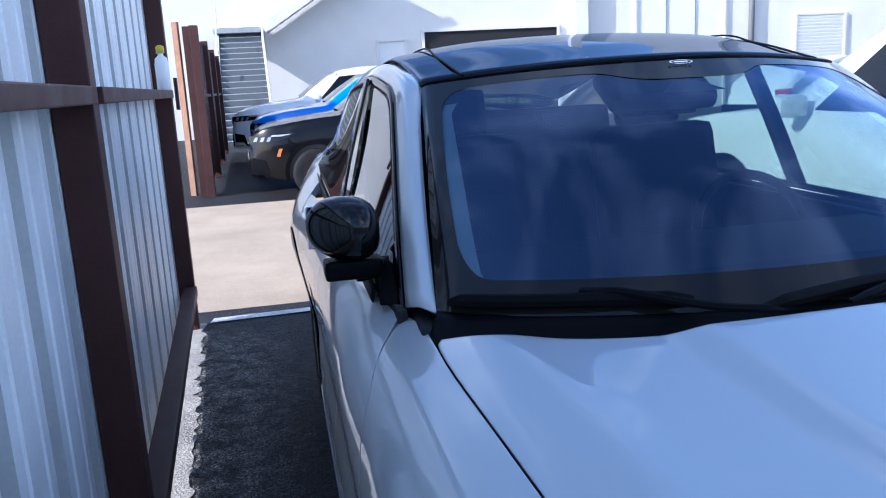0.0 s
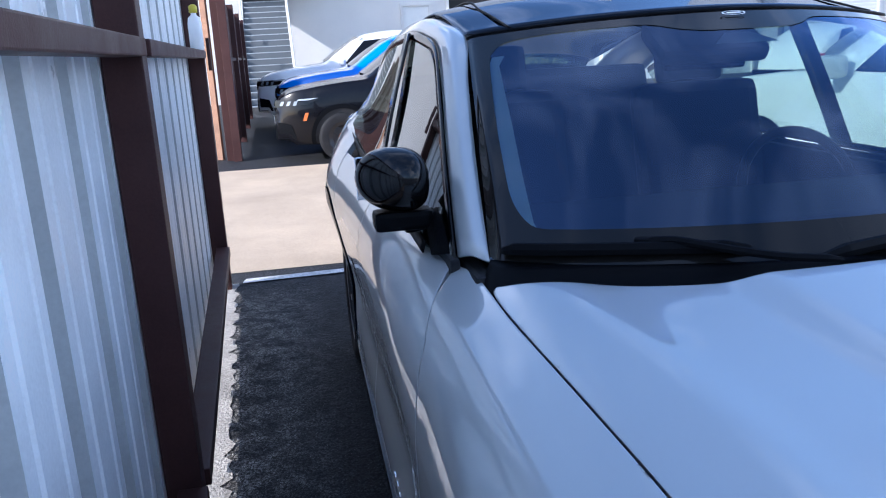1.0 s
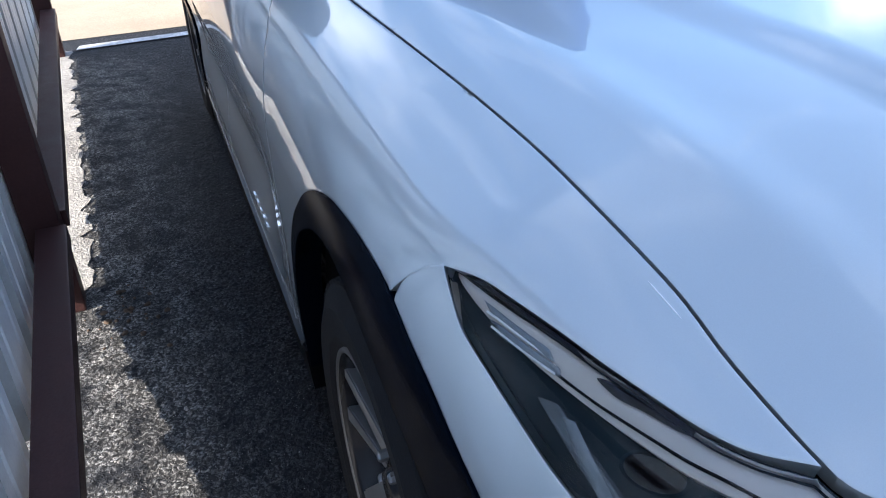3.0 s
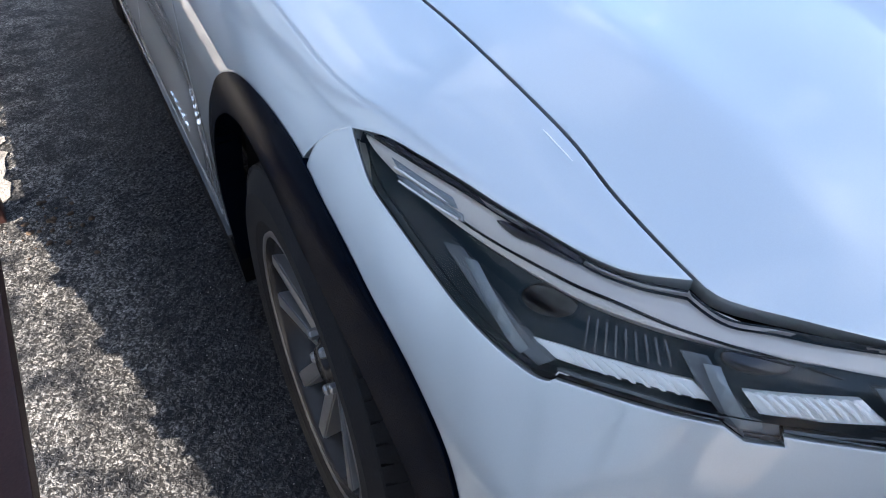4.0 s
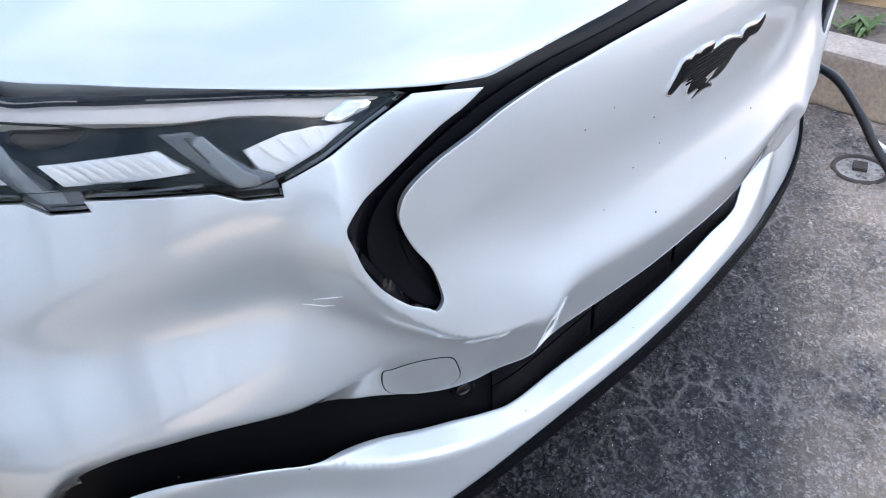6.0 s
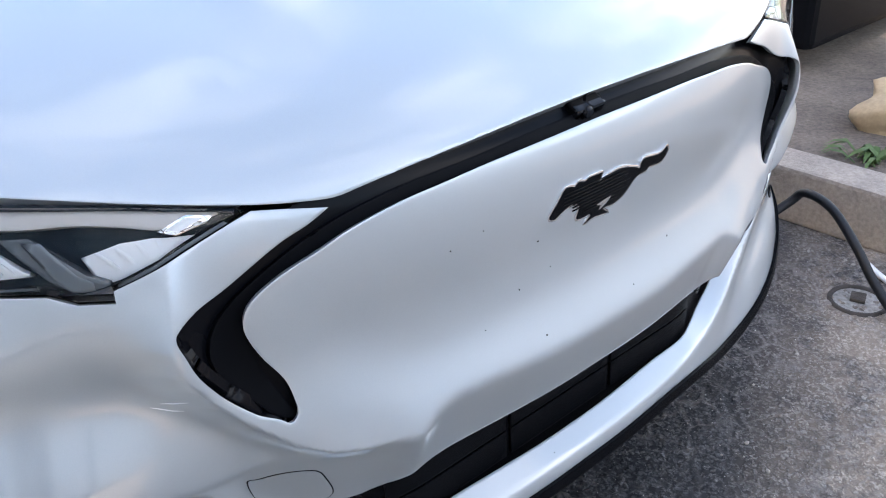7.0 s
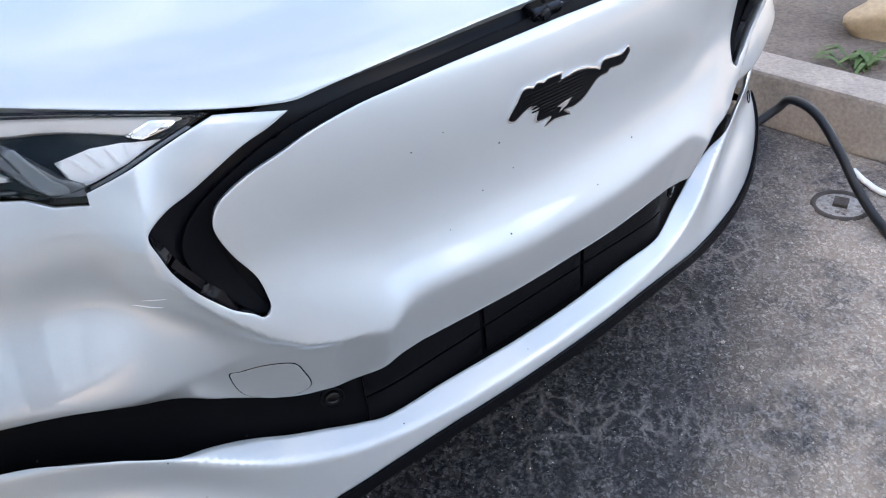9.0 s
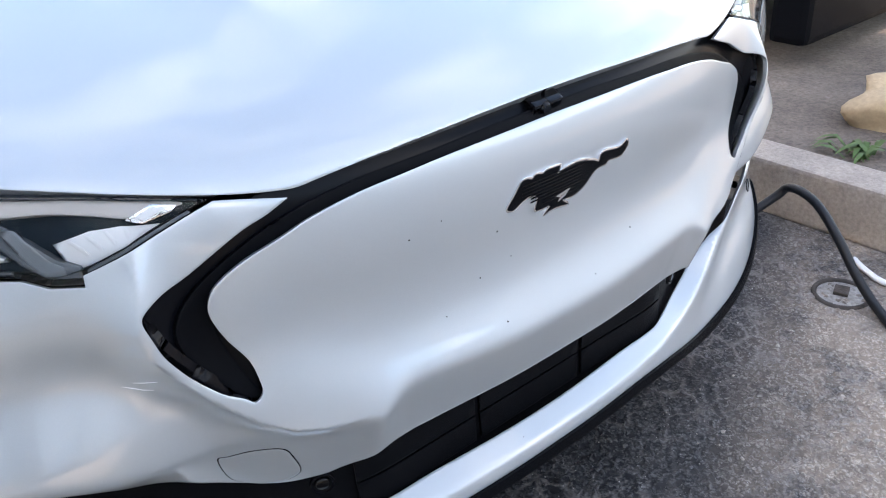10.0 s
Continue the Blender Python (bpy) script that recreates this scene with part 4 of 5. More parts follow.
for s in (1, -1):
    cols = [[(s * st[k][0], st[k][1], st[k][2]) for st in PILLAR] for k in range(3)]
    loft("roof_rail", cols, PAINT, car, 60, 8, thick=.006, flip=s < 0)
    win_top = [(s * (st[2][0] - .002), st[2][1] + .004, st[2][2] - .004) for st in PILLAR[:8]]
    win_low = [(s * -.835, y, z) for y, z in ((.90, 1.068), (1.15, 1.070), (1.45, 1.073), (1.6, 1.075), (1.8, 1.077), (2.1, 1.080), (2.6, 1.09), (3.2, 1.13))]
    loft("side_window", [win_top, win_low], SIDE_GLASS, car, 40, 6, "dark tinted side window", thick=0)
    loft("window_trim", [[(x - s * .004, y, z + .004) for x, y, z in win_top], [(x - s * .011, y + .008, z - .024) for x, y, z in win_top]], BLACK_GLOSS, car, 40, 3)
    loft("belt_trim", [[(x * 1.004, y, z + .012) for x, y, z in win_low], [(x * 1.012, y, z - .012) for x, y, z in win_low]], BLACK_TRIM, car, 40, 3)
    loft("window_post", [[(s * -.700, 1.86, 1.540), (s * -.776, 1.80, 1.31), (s * -.844, 1.74, 1.075)], [(s * -.700, 1.97, 1.540), (s * -.776, 1.91, 1.31), (s * -.844, 1.85, 1.075)]], BLACK_GLOSS, car, 12, 3)
    loft("mirror_triangle", [[(s * -.781, .78, 1.078), (s * -.752, 1.00, 1.225)], [(s * -.835, .84, 1.066), (s * -.815, 1.02, 1.10)]], BLACK_TRIM, car, 6, 4)
    boxed("door_card", (.02, 2.0, .22), pose(s * -.80, 1.75, .962), INTERIOR, car, .004)
    mirror = new("door_mirror")
    mirror.parent = car
    bm = bmesh.new()
    bmesh.ops.create_uvsphere(bm, u_segments=32, v_segments=20, radius=1)
    for v in bm.verts:
        x, y, z = v.co
        px = abs(x) ** .75 * math.copysign(1, x)
        pz = abs(z) ** .80 * math.copysign(1, z)
        t = ((px + 1) / 2) ** .80
        v.co = Vector((s * (-.080 + .166 * t), y * (.085 if y < 0 else .055) + .02 * (1 - t), pz * .074 * (1 if z > 0 else .96) + .006 - .012 * t))
    bmesh.ops.recalc_face_normals(bm, faces=bm.faces[:])
    part("mirror_cap", bm, BLACK_GLOSS, mirror, "gloss black mirror cap", smooth=True)
    boxed("mirror_base", (.135, .075, .045), pose(s * .022, .005, -.092), BLACK_TRIM, mirror, .012)
    boxed("mirror_arm", (.12, .06, .040), pose(s * .080, .012, -.098, 0, s * -8, 0), BLACK_TRIM, mirror, .012)
    boxed("mirror_glass", (.15, .006, .10), pose(0, .055, 0), CHROME, mirror, .002)
    mirror.matrix_local = pose(s * -.892, 1.0, 1.205)
    boxed("door_latch", (.04, .03, .02), pose(s * -.80, 2.0, 1.10), BLACK_TRIM, car, .006)

# wipers, windscreen marks
def wiper_bar(name, line, high, wide, parent):
    """A bar of flat section along a line, bevelled on top."""
    bm = bmesh.new()
    rings = []
    for k, p in enumerate(line):
        p = Vector(p)
        d = (Vector(line[min(k + 1, len(line) - 1)]) - Vector(line[max(k - 1, 0)])).normalized()
        across = d.cross(Vector((0, 0, 1))).normalized()
        f = 1 if 0 < k < len(line) - 1 else .55
        rings.append([bm.verts.new(p + across * a * wide * f + Vector((0, 0, b * high * f))) for a, b in ((-.5, 0), (-.5, .5), (-.2, 1), (.2, 1), (.5, .5), (.5, 0))])
    for a, b in zip(rings, rings[1:]):
        for k in range(6):
            bm.faces.new((a[k], a[(k + 1) % 6], b[(k + 1) % 6], b[k]))
    bm.faces.new(rings[0][::-1])
    bm.faces.new(rings[-1])
    bmesh.ops.recalc_face_normals(bm, faces=bm.faces[:])
    part(name, bm, BLACK_TRIM, parent)


WIPERS = [([(-.722, .672, 1.098), (-.62, .610, 1.102), (-.50, .560, 1.104), (-.30, .505, 1.102)], [(-.475, .575, 1.116), (-.43, .545, 1.120), (-.385, .515, 1.114), (-.28, .455, 1.098), (-.17, .425, 1.090)], (-.452, .566, 1.116)),
          ([(-.20, .440, 1.092), (.05, .480, 1.102), (.26, .500, 1.106), (.52, .565, 1.104)], [(.24, .490, 1.122), (.12, .455, 1.114), (-.04, .420, 1.092)], (.22, .490, 1.118))]
for blade, arm, elbow in WIPERS:
    wiper = new("wiper")
    wiper.parent = car
    wiper_bar("wiper_blade", fine_way(blade, 5), .020, .026, wiper)
    wiper_bar("wiper_arm", fine_way(arm, 4), .012, .020, wiper)
    boxed("wiper_clip", (.085, .026, .022), pose(*elbow, 0, 0, -32), BLACK_TRIM, wiper, .006)
bm = bmesh.new()
lathe(bm, [(.85, 0), (1, 0)], 32, pose(-.006, 1.103, 1.536, 28, 0, 0) @ Matrix.Diagonal((.032, .011, .01, 1)))
part("screen_badge", bm, LAMP_WHITE, car, "pale oval outline mark")
boxed("screen_badge_bar", (.036, .006, .001), pose(-.006, 1.103, 1.536, 28, 0, 0), LAMP_WHITE, car)
boxed("sensor_housing", (.30, .16, .05), pose(-.02, 1.22, 1.470, 30, 0, 0), INTERIOR, car, .02)

# cabin
boxed("dashboard", (1.36, .50, .16), pose(0, 1.00, 1.00), INTERIOR, car, .05)
boxed("cabin_floor", (1.40, 2.9, .05), pose(0, 2.2, .45), INTERIOR, car, .01)
for s in (1, -1):
    boxed("door_lining", (.04, 2.5, .60), pose(s * .76, 1.9, .76), INTERIOR, car, .01)
boxed("bulkhead", (1.45, .04, .55), pose(0, .68, .78), INTERIOR, car, .01)
for x in (-.38, .38):
    seat = new("seat")
    seat.parent = car
    boxed("backrest", (.48, .13, .62), pose(x, 1.98, 1.02, -14, 0, 0), SEAT, seat, .05)
    boxed("cushion", (.48, .50, .14), pose(x, 1.72, .70, 6, 0, 0), SEAT, seat, .05)
    boxed("headrest", (.25, .09, .17), pose(x, 2.09, 1.40, -12, 0, 0), SEAT, seat, .035)
boxed("rear_bench", (1.25, .16, .75), pose(0, 2.95, 1.0, -16, 0, 0), SEAT, car, .05)
boxed("rear_mirror", (.24, .03, .075), pose(.05, 1.34, 1.43, 10, 0, 0), BLACK_GLOSS, car, .012)
sw = bmesh.new()
ring = [Vector((.185 * math.cos(a), 0, .185 * math.sin(a))) for a in (2 * math.pi * k / 36 for k in range(37))]
tube(sw, [pose(.38, 1.36, 1.02, -24, 0, 0) @ p for p in ring], .016, 8)
part("steering_wheel", sw, INTERIOR, car, smooth=True)

# emblem: a running streak in ribbed black with a bright edge
def emblem(grow, mat, up, name):
    shape = [(-.0976, .732), (-.092, .727), (-.086, .727), (-.073, .734), (-.060, .737), (-.051, .733), (-.047, .728), (-.050, .714), (-.045, .710), (-.023, .709), (-.034, .698, 1), (-.016, .702), (.012, .698, 1), (-.001, .709),
             (.019, .708), (.038, .715), (.058, .732), (.079, .734), (.084, .738), (.111, .736), (.123, .748), (.120, .755, 1), (.105, .749), (.075, .753), (.066, .750), (.064, .742, 1), (.049, .749), (.020, .756), (-.016, .752, 1),
             (-.010, .762, 1), (-.032, .763), (-.040, .760, 1), (-.051, .763), (-.058, .759, 1), (-.067, .762), (-.076, .760), (-.086, .747)]
    line = np.array(smooth_line(shape, True, 4))
    d = np.roll(line, -1, 0) - np.roll(line, 1, 0)
    out = np.stack([d[:, 1], -d[:, 0]], 1) / np.maximum(np.hypot(d[:, 0], d[:, 1]), 1e-9)[:, None]
    line = line + out * grow
    skin(name, "wrap", [(math.degrees(math.atan2(-x, .985)), z) for x, z in line], mat, car, raise_by=up, rim=.006, res=.006)


emblem(.0026, CHROME, .0022, "emblem_edge")
emblem(.0, BLACK_TRIM, .0026, "emblem")
for k in range(9):
    z = .717 + .0046 * k
    x0, x1 = (-.040, .030) if k < 2 else (-.060, .045) if k < 5 else (-.076, .040)
    skin("emblem_rib", "wrap", [(math.degrees(math.atan2(-x, .985)), z + dz) for x, dz in ((x0, 0), (x1, 0), (x1, .0012), (x0, .0012))], BLACK_GLOSS, car, raise_by=.0032, rim=.002, res=.02)
skin("emblem_leg", "wrap", [(math.degrees(math.atan2(-x, .985)), z) for x, z in ((-.016, .720), (.011, .724), (.003, .715), (-.011, .7095), (-.008, .716))], CHROME, car, raise_by=.0032, rim=.003, res=.01)


# dried specks and light scuffs on the front
for field, spots in ((body_field, [(11.2, 0.75), (13.7, 0.74), (6.4, 0.703), (5.1, 0.658), (8.1, 0.647), (6.7, 0.583), (11.4, 0.618), (-2.6, 0.584), (-8.0, 0.614)]), (lip_field, [(3.2, 0.311), (17.0, 0.309), (29.3, 0.376), (32.7, 0.332), (34.2, 0.41), (41.2, 0.47), (39.0, 0.376)])):
    for k, (u, v) in enumerate(spots):
        p, nrm = lift("wrap", [u], [v], field)[0], field_normal(lift("wrap", [u], [v], field), field)[0]
        m = Matrix.Translation(Vector(p)) @ Vector(nrm).to_track_quat("Z", "Y").to_matrix().to_4x4()
        part("speck", lathe(bmesh.new(), [(0, .0006), (.0007 + .0002 * (k % 3), .0004), (.0009 + .0003 * (k % 3), -.0003)], 8, m), SPECK, car)
for way in ([(32.4, 0.657), (31.9, 0.653), (31.3, 0.648), (30.7, 0.646)], [(31.8, 0.66), (31.1, 0.659), (30.2, 0.662)]):
    line = [Vector(q) for q in lift("wrap", [w[0] for w in way], [w[1] for w in way])]
    part("scuff", tube(bmesh.new(), line, [.0002] + [.0007] * (len(line) - 2) + [.0002], 6), SCUFF, car)
line = [Vector(p) for p in lift("girth", np.linspace(-.410, -.455, 7), np.linspace(32.2, 31.62, 7))]
part("scuff", tube(bmesh.new(), line, [.0002] + [.0008] * 5 + [.0003], 6), SCUFF, car)


# ---- the place ----
def asphalt():
    """Worn asphalt: coarse stones, stains, and dust with pale dried cracks where cars turn in; sunlight beside the
    fence is painted in.
    """
    m = material("weathered_asphalt", (.050, .050, .053), .5, spec=.14, bump=.8, bump_scale=260)
    n, l = m.node_tree.nodes, m.node_tree.links
    b = n["Principled BSDF"]
    bp = [q for q in n if q.type == "BUMP"][0]
    bp.inputs["Distance"].default_value = .004
    co = n.new("ShaderNodeTexCoord")

    def noise_at(scale, detail, rough=.6):
        t = n.new("ShaderNodeTexNoise")
        t.inputs["Scale"].default_value, t.inputs["Detail"].default_value, t.inputs["Roughness"].default_value = scale, detail, rough
        l.new(co.outputs["Object"], t.inputs["Vector"])
        return t.outputs["Fac"]

    def span(out, a, b_, c=0.0, d=1.0):
        r = n.new("ShaderNodeMapRange")
        r.inputs["From Min"].default_value, r.inputs["From Max"].default_value, r.inputs["To Min"].default_value, r.inputs["To Max"].default_value = a, b_, c, d
        l.new(out, r.inputs["Value"])
        return r.outputs["Result"]

    def mix(fac, c1, c2):
        q = n.new("ShaderNodeMixRGB")
        l.new(fac, q.inputs["Fac"])
        for k, v in (("Color1", c1), ("Color2", c2)):
            if isinstance(v, tuple):
                q.inputs[k].default_value = (*v, 1)
            else:
                l.new(v, q.inputs[k])
        return q.outputs["Color"]

    def times(a, b_):
        q = n.new("ShaderNodeMath")
        q.operation = "MULTIPLY"
        l.new(a, q.inputs[0]), l.new(b_, q.inputs[1])
        return q.outputs["Value"]

    part_xyz = n.new("ShaderNodeSeparateXYZ")
    l.new(co.outputs["Object"], part_xyz.inputs["Vector"])
    place = n.new("ShaderNodeNewGeometry")
    high = n.new("ShaderNodeSeparateXYZ")
    l.new(place.outputs["Position"], high.inputs["Vector"])
    gravel = n.new("ShaderNodeTexVoronoi")
    gravel.inputs["Scale"].default_value, gravel.inputs["Randomness"].default_value = 105, 1.0
    bend = n.new("ShaderNodeTexNoise")
    bend.inputs["Scale"].default_value, bend.inputs["Detail"].default_value = 85, 3
    l.new(co.outputs["Object"], bend.inputs["Vector"])
    push = n.new("ShaderNodeMixRGB")
    push.blend_type, push.inputs["Fac"].default_value = "ADD", .028
    l.new(co.outputs["Object"], push.inputs["Color1"]), l.new(bend.outputs["Color"], push.inputs["Color2"])
    l.new(push.outputs["Color"], gravel.inputs["Vector"])
    shade = n.new("ShaderNodeSeparateColor")
    l.new(gravel.outputs["Color"], shade.inputs["Color"])
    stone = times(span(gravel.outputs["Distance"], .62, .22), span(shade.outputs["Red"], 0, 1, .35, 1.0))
    # Light on the relief is put into the colour: pale tops, dark gaps.
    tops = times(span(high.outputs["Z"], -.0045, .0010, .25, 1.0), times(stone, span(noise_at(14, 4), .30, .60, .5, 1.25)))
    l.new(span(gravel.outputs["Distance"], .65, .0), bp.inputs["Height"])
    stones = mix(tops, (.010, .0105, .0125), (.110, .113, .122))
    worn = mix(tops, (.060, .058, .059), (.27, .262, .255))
    lane = n.new("ShaderNodeMath")
    lane.operation = "MULTIPLY_ADD"
    lane.inputs[1].default_value = -2.0
    l.new(part_xyz.outputs["Y"], lane.inputs[0]), l.new(part_xyz.outputs["X"], lane.inputs[2])
    # Stones change to a paler mix towards the front right.
    stones = mix(span(lane.outputs["Value"], 1.35, 2.45), stones, worn)
    stained = mix(span(noise_at(1.1, 5), .40, .65, 0, .5), stones, (.030, .0305, .034))
    east = span(lane.outputs["Value"], 2.15, 2.70)
    # Sun falling under the fence is put into the stone colour here.
    sunlit_west = times(times(span(part_xyz.outputs["X"], -1.00, -1.36), span(part_xyz.outputs["Y"], 4.5, 4.0)), span(noise_at(7, 5, .7), .38, .58))
    dusty = times(east, span(noise_at(3.4, 8, .75), .36, .53))
    dust = mix(dusty, mix(sunlit_west, stained, mix(tops, (.05, .047, .044), (.56, .54, .51))), mix(tops, (.33, .265, .21), (.68, .58, .48)))
    grit = mix(times(span(noise_at(60, 4), .55, .75), span(east, .2, .8)), dust, (.42, .38, .34))
    cell = n.new("ShaderNodeTexVoronoi")
    cell.feature = "DISTANCE_TO_EDGE"
    cell.inputs["Scale"].default_value = 17
    warp = n.new("ShaderNodeMixRGB")
    warp.blend_type, warp.inputs["Fac"].default_value = "ADD", .14
    l.new(co.outputs["Object"], warp.inputs["Color1"]), l.new(noise_at(9, 4), warp.inputs["Color2"])
    l.new(warp.outputs["Color"], cell.inputs["Vector"])
    vein = times(span(cell.outputs["Distance"], .11, .0), times(span(noise_at(5, 3), .42, .58), span(part_xyz.outputs["X"], -.6, .2)))
    crack = mix(times(vein, span(noise_at(2, 2), .3, .5, .12, .45)), grit, (.36, .33, .31))
    pebble = mix(span(noise_at(240, 0), .80, .86), crack, (.55, .53, .50))
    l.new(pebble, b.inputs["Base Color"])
    l.new(span(dusty, 0, 1, .58, .85), b.inputs["Roughness"])
    return m


ASPHALT = asphalt()
BROWN = material("dark_brown_painted_steel", (.066, .030, .027), .48, spec=.25, vary=.18, vary_scale=5, grain=.1, grain_scale=120, bump=.12, bump_scale=200, rough_vary=.1)
SHEET = material("galvanised_painted_sheet", (.90, .92, .93), .35, .0, vary=.10, vary_scale=3, grain=.05, grain_scale=120, bump=.08, bump_scale=120, rough_vary=.08)
# Rib grey puts the channels' duller light into the colour.
RIB = material("shade_grey_rib", (.50, .52, .52), .6, vary=.10, vary_scale=4, grain=.06, grain_scale=90, bump=.06, bump_scale=120)
SHADE_WALL = material("unseen_wall_grey", (.42, .40, .37), .85, vary=.15, vary_scale=.6, grain=.06, grain_scale=40, bump=.3, bump_scale=60)
WHITE_WALL = material("white_stucco", (.70, .68, .655), .85, vary=.05, vary_scale=.8, grain=.04, grain_scale=40, bump=.3, bump_scale=60)
LINE_PAINT = material("worn_white_line_paint", (.55, .55, .54), .7, vary=.35, vary_scale=8, grain=.3, grain_scale=60)
KERB = material("aged_concrete", (.37, .32, .275), .85, vary=.22, vary_scale=5, grain=.2, grain_scale=90, bump=.5, bump_scale=120)
SOIL = material("dry_soil", (.155, .128, .106), .95, vary=.3, vary_scale=4, grain=.3, grain_scale=70, bump=.8, bump_scale=60)
GREY_STEEL = material("galvanised_steel", (.38, .40, .41), .45, .4, vary=.15, vary_scale=4)
CABLE = material("black_cable_rubber", (.009, .010, .013), .45, vary=.2, vary_scale=30, bump=.15, bump_scale=300)



def stone_heights(x, y, seed):
    """Heights of closely packed road stones, sunk into their bed."""
    pitch = .0125
    rs = np.random.RandomState(seed)
    table = rs.rand(256, 256, 4)
    ci, cj = np.floor(x / pitch).astype(int), np.floor(y / pitch).astype(int)
    best = np.full(x.shape, -.004)
    for a in (-1, 0, 1):
        for b in (-1, 0, 1):
            t = table[(ci + a) % 256, (cj + b) % 256]
            px, py = (ci + a + t[..., 0]) * pitch, (cj + b + t[..., 1]) * pitch
            r = .005 + .006 * t[..., 2]
            d2 = (x - px) ** 2 + (y - py) ** 2
            best = np.maximum(best, -.0050 + .0060 * t[..., 3] ** 1.5 + .0042 * (1 - d2 / r ** 2) * (d2 < r * r))
    return best


def ground_sheet():
    """One sheet to the horizon, with the stones of its surface raised where the eye is near."""
    patches = [(-1.62, -.72, -1.9, 1.7, .005), (-1.62, -.72, 1.7, 4.62, .009), (-.72, 1.30, -2.3, -.35, .0055)]
    xs, ys = [-60, -1.62, -.72, 1.30, 80], [-60, -2.3, -1.9, -.35, 1.7, 4.62, 90]
    verts, faces = [], []
    for i in range(len(xs) - 1):
        for j in range(len(ys) - 1):
            mx, my = (xs[i] + xs[i + 1]) / 2, (ys[j] + ys[j + 1]) / 2
            if any(a < mx < b and c < my < d for a, b, c, d, _ in patches):
                continue
            k = len(verts)
            verts += [(xs[i], ys[j], 0), (xs[i + 1], ys[j], 0), (xs[i + 1], ys[j + 1], 0), (xs[i], ys[j + 1], 0)]
            faces.append(np.array([[k, k + 1, k + 2, k + 3]]))
    pts = [np.array(verts, float)]
    count = len(verts)
    for n, (x0, x1, y0, y1, step) in enumerate(patches):
        nx, ny = int((x1 - x0) / step) + 1, int((y1 - y0) / step) + 1
        gx, gy = np.meshgrid(np.linspace(x0, x1, nx), np.linspace(y0, y1, ny), indexing="ij")
        inset = np.minimum(np.minimum(gx - x0, x1 - gx), np.minimum(gy - y0, y1 - gy))
        gz = stone_heights(gx, gy, 5) * np.clip(inset / .03, 0, 1)
        pts.append(np.stack([gx.ravel(), gy.ravel(), gz.ravel()], 1))
        idx = np.arange(nx * ny).reshape(nx, ny) + count
        faces.append(np.stack([idx[:-1, :-1].ravel(), idx[1:, :-1].ravel(), idx[1:, 1:].ravel(), idx[:-1, 1:].ravel()], 1))
        count += nx * ny
    pts, faces = np.concatenate(pts), np.concatenate(faces)
    me = bpy.data.meshes.new("ground")
    me.vertices.add(len(pts))
    me.vertices.foreach_set("co", pts.ravel())
    me.loops.add(faces.size)
    me.loops.foreach_set("vertex_index", faces.ravel())
    me.polygons.add(len(faces))
    me.polygons.foreach_set("loop_start", np.arange(0, faces.size, 4))
    me.update(calc_edges=True)
    me.polygons.foreach_set("use_smooth", [True] * len(faces))
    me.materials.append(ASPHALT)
    return new("ground", me)


ground_sheet()
tagged(bpy.data.objects["ground"], "dark weathered asphalt parking lot", "ground", kind="structure")

# fence, a little askew to the car
FENCE = pose(-1.365, 0, 0, 0, 0, 3.04)


def corrugated(y0, y1, z0, z1, u, pitch=.348, z0_end=None):
    """A profiled sheet seen from behind: deep channels with two small grooves on each pan between them."""
    line, y = [], .563 + pitch * math.floor((y0 - .563) / pitch)
    while y < y1:
        for dy, du in ((0, 0), (.014, -.030), (.083, -.030), (.097, 0), (.150, 0), (.157, -.010), (.169, -.010), (.176, 0), (.282, 0), (.289, -.010), (.298, -.010), (.305, 0)):
            if y0 <= y + dy <= y1:
                line.append((u + du, y + dy))
        y += pitch
    line = [(u, y0), *[p for p in line if y0 + .001 < p[1] < y1 - .001], (u, y1)]
    n = len(line)
    z0_end = z0 if z0_end is None else z0_end
    verts = [(a, b, z0 + (z0_end - z0) * (b - y0) / (y1 - y0)) for a, b in line] + [(a, b, z1) for a, b in line]
    faces = [(i, i + 1, n + i + 1, n + i) for i in range(n - 1)]
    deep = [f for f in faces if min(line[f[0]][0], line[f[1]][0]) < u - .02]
    runs, last = [], None
    for f in faces:
        if f in deep:
            last = None
        elif last is None:
            last = [f]
            runs.append(last)
        else:
            last.append(f)
    return verts, runs, deep


def fence_bay(y0, y1, label, gap=.06, gap_end=.06):
    bay = thing("fence_bay", label, "fence", "fence bays")
    v, f, deep = corrugated(y0 - .01, y1 + .01, gap, 2.38, -.119, .348, gap_end)
    for run in f:
        first, last = run[0][0], run[-1][1]
        count, half = last - first + 1, len(v) // 2
        raw("pan", v[first:last + 1] + v[half + first:half + last + 1], [(i, i + 1, count + i + 1, count + i) for i in range(count - 1)], SHEET, bay, "pale corrugated metal sheet pan")
    # Channel faces get the darker grey as painted shade.
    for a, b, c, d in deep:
        raw("rib", [v[a], v[b], v[c], v[d]], [(0, 1, 2, 3)], RIB, bay, "grey rib of the sheet, duller light in its colour")
    boxed("bottom_rail", (.085, y1 - y0 - .10, .055), pose(-.0425, (y0 + y1) / 2, .272), BROWN, bay, .004)
    boxed("middle_rail", (.075, y1 - y0 - .10, .045), pose(-.040, (y0 + y1) / 2, 1.530), BROWN, bay, .004)
    boxed("top_rail", (.075, y1 - y0 - .10, .05), pose(-.040, (y0 + y1) / 2, 2.37), BROWN, bay, .004)
    bay.matrix_world = FENCE
    return bay


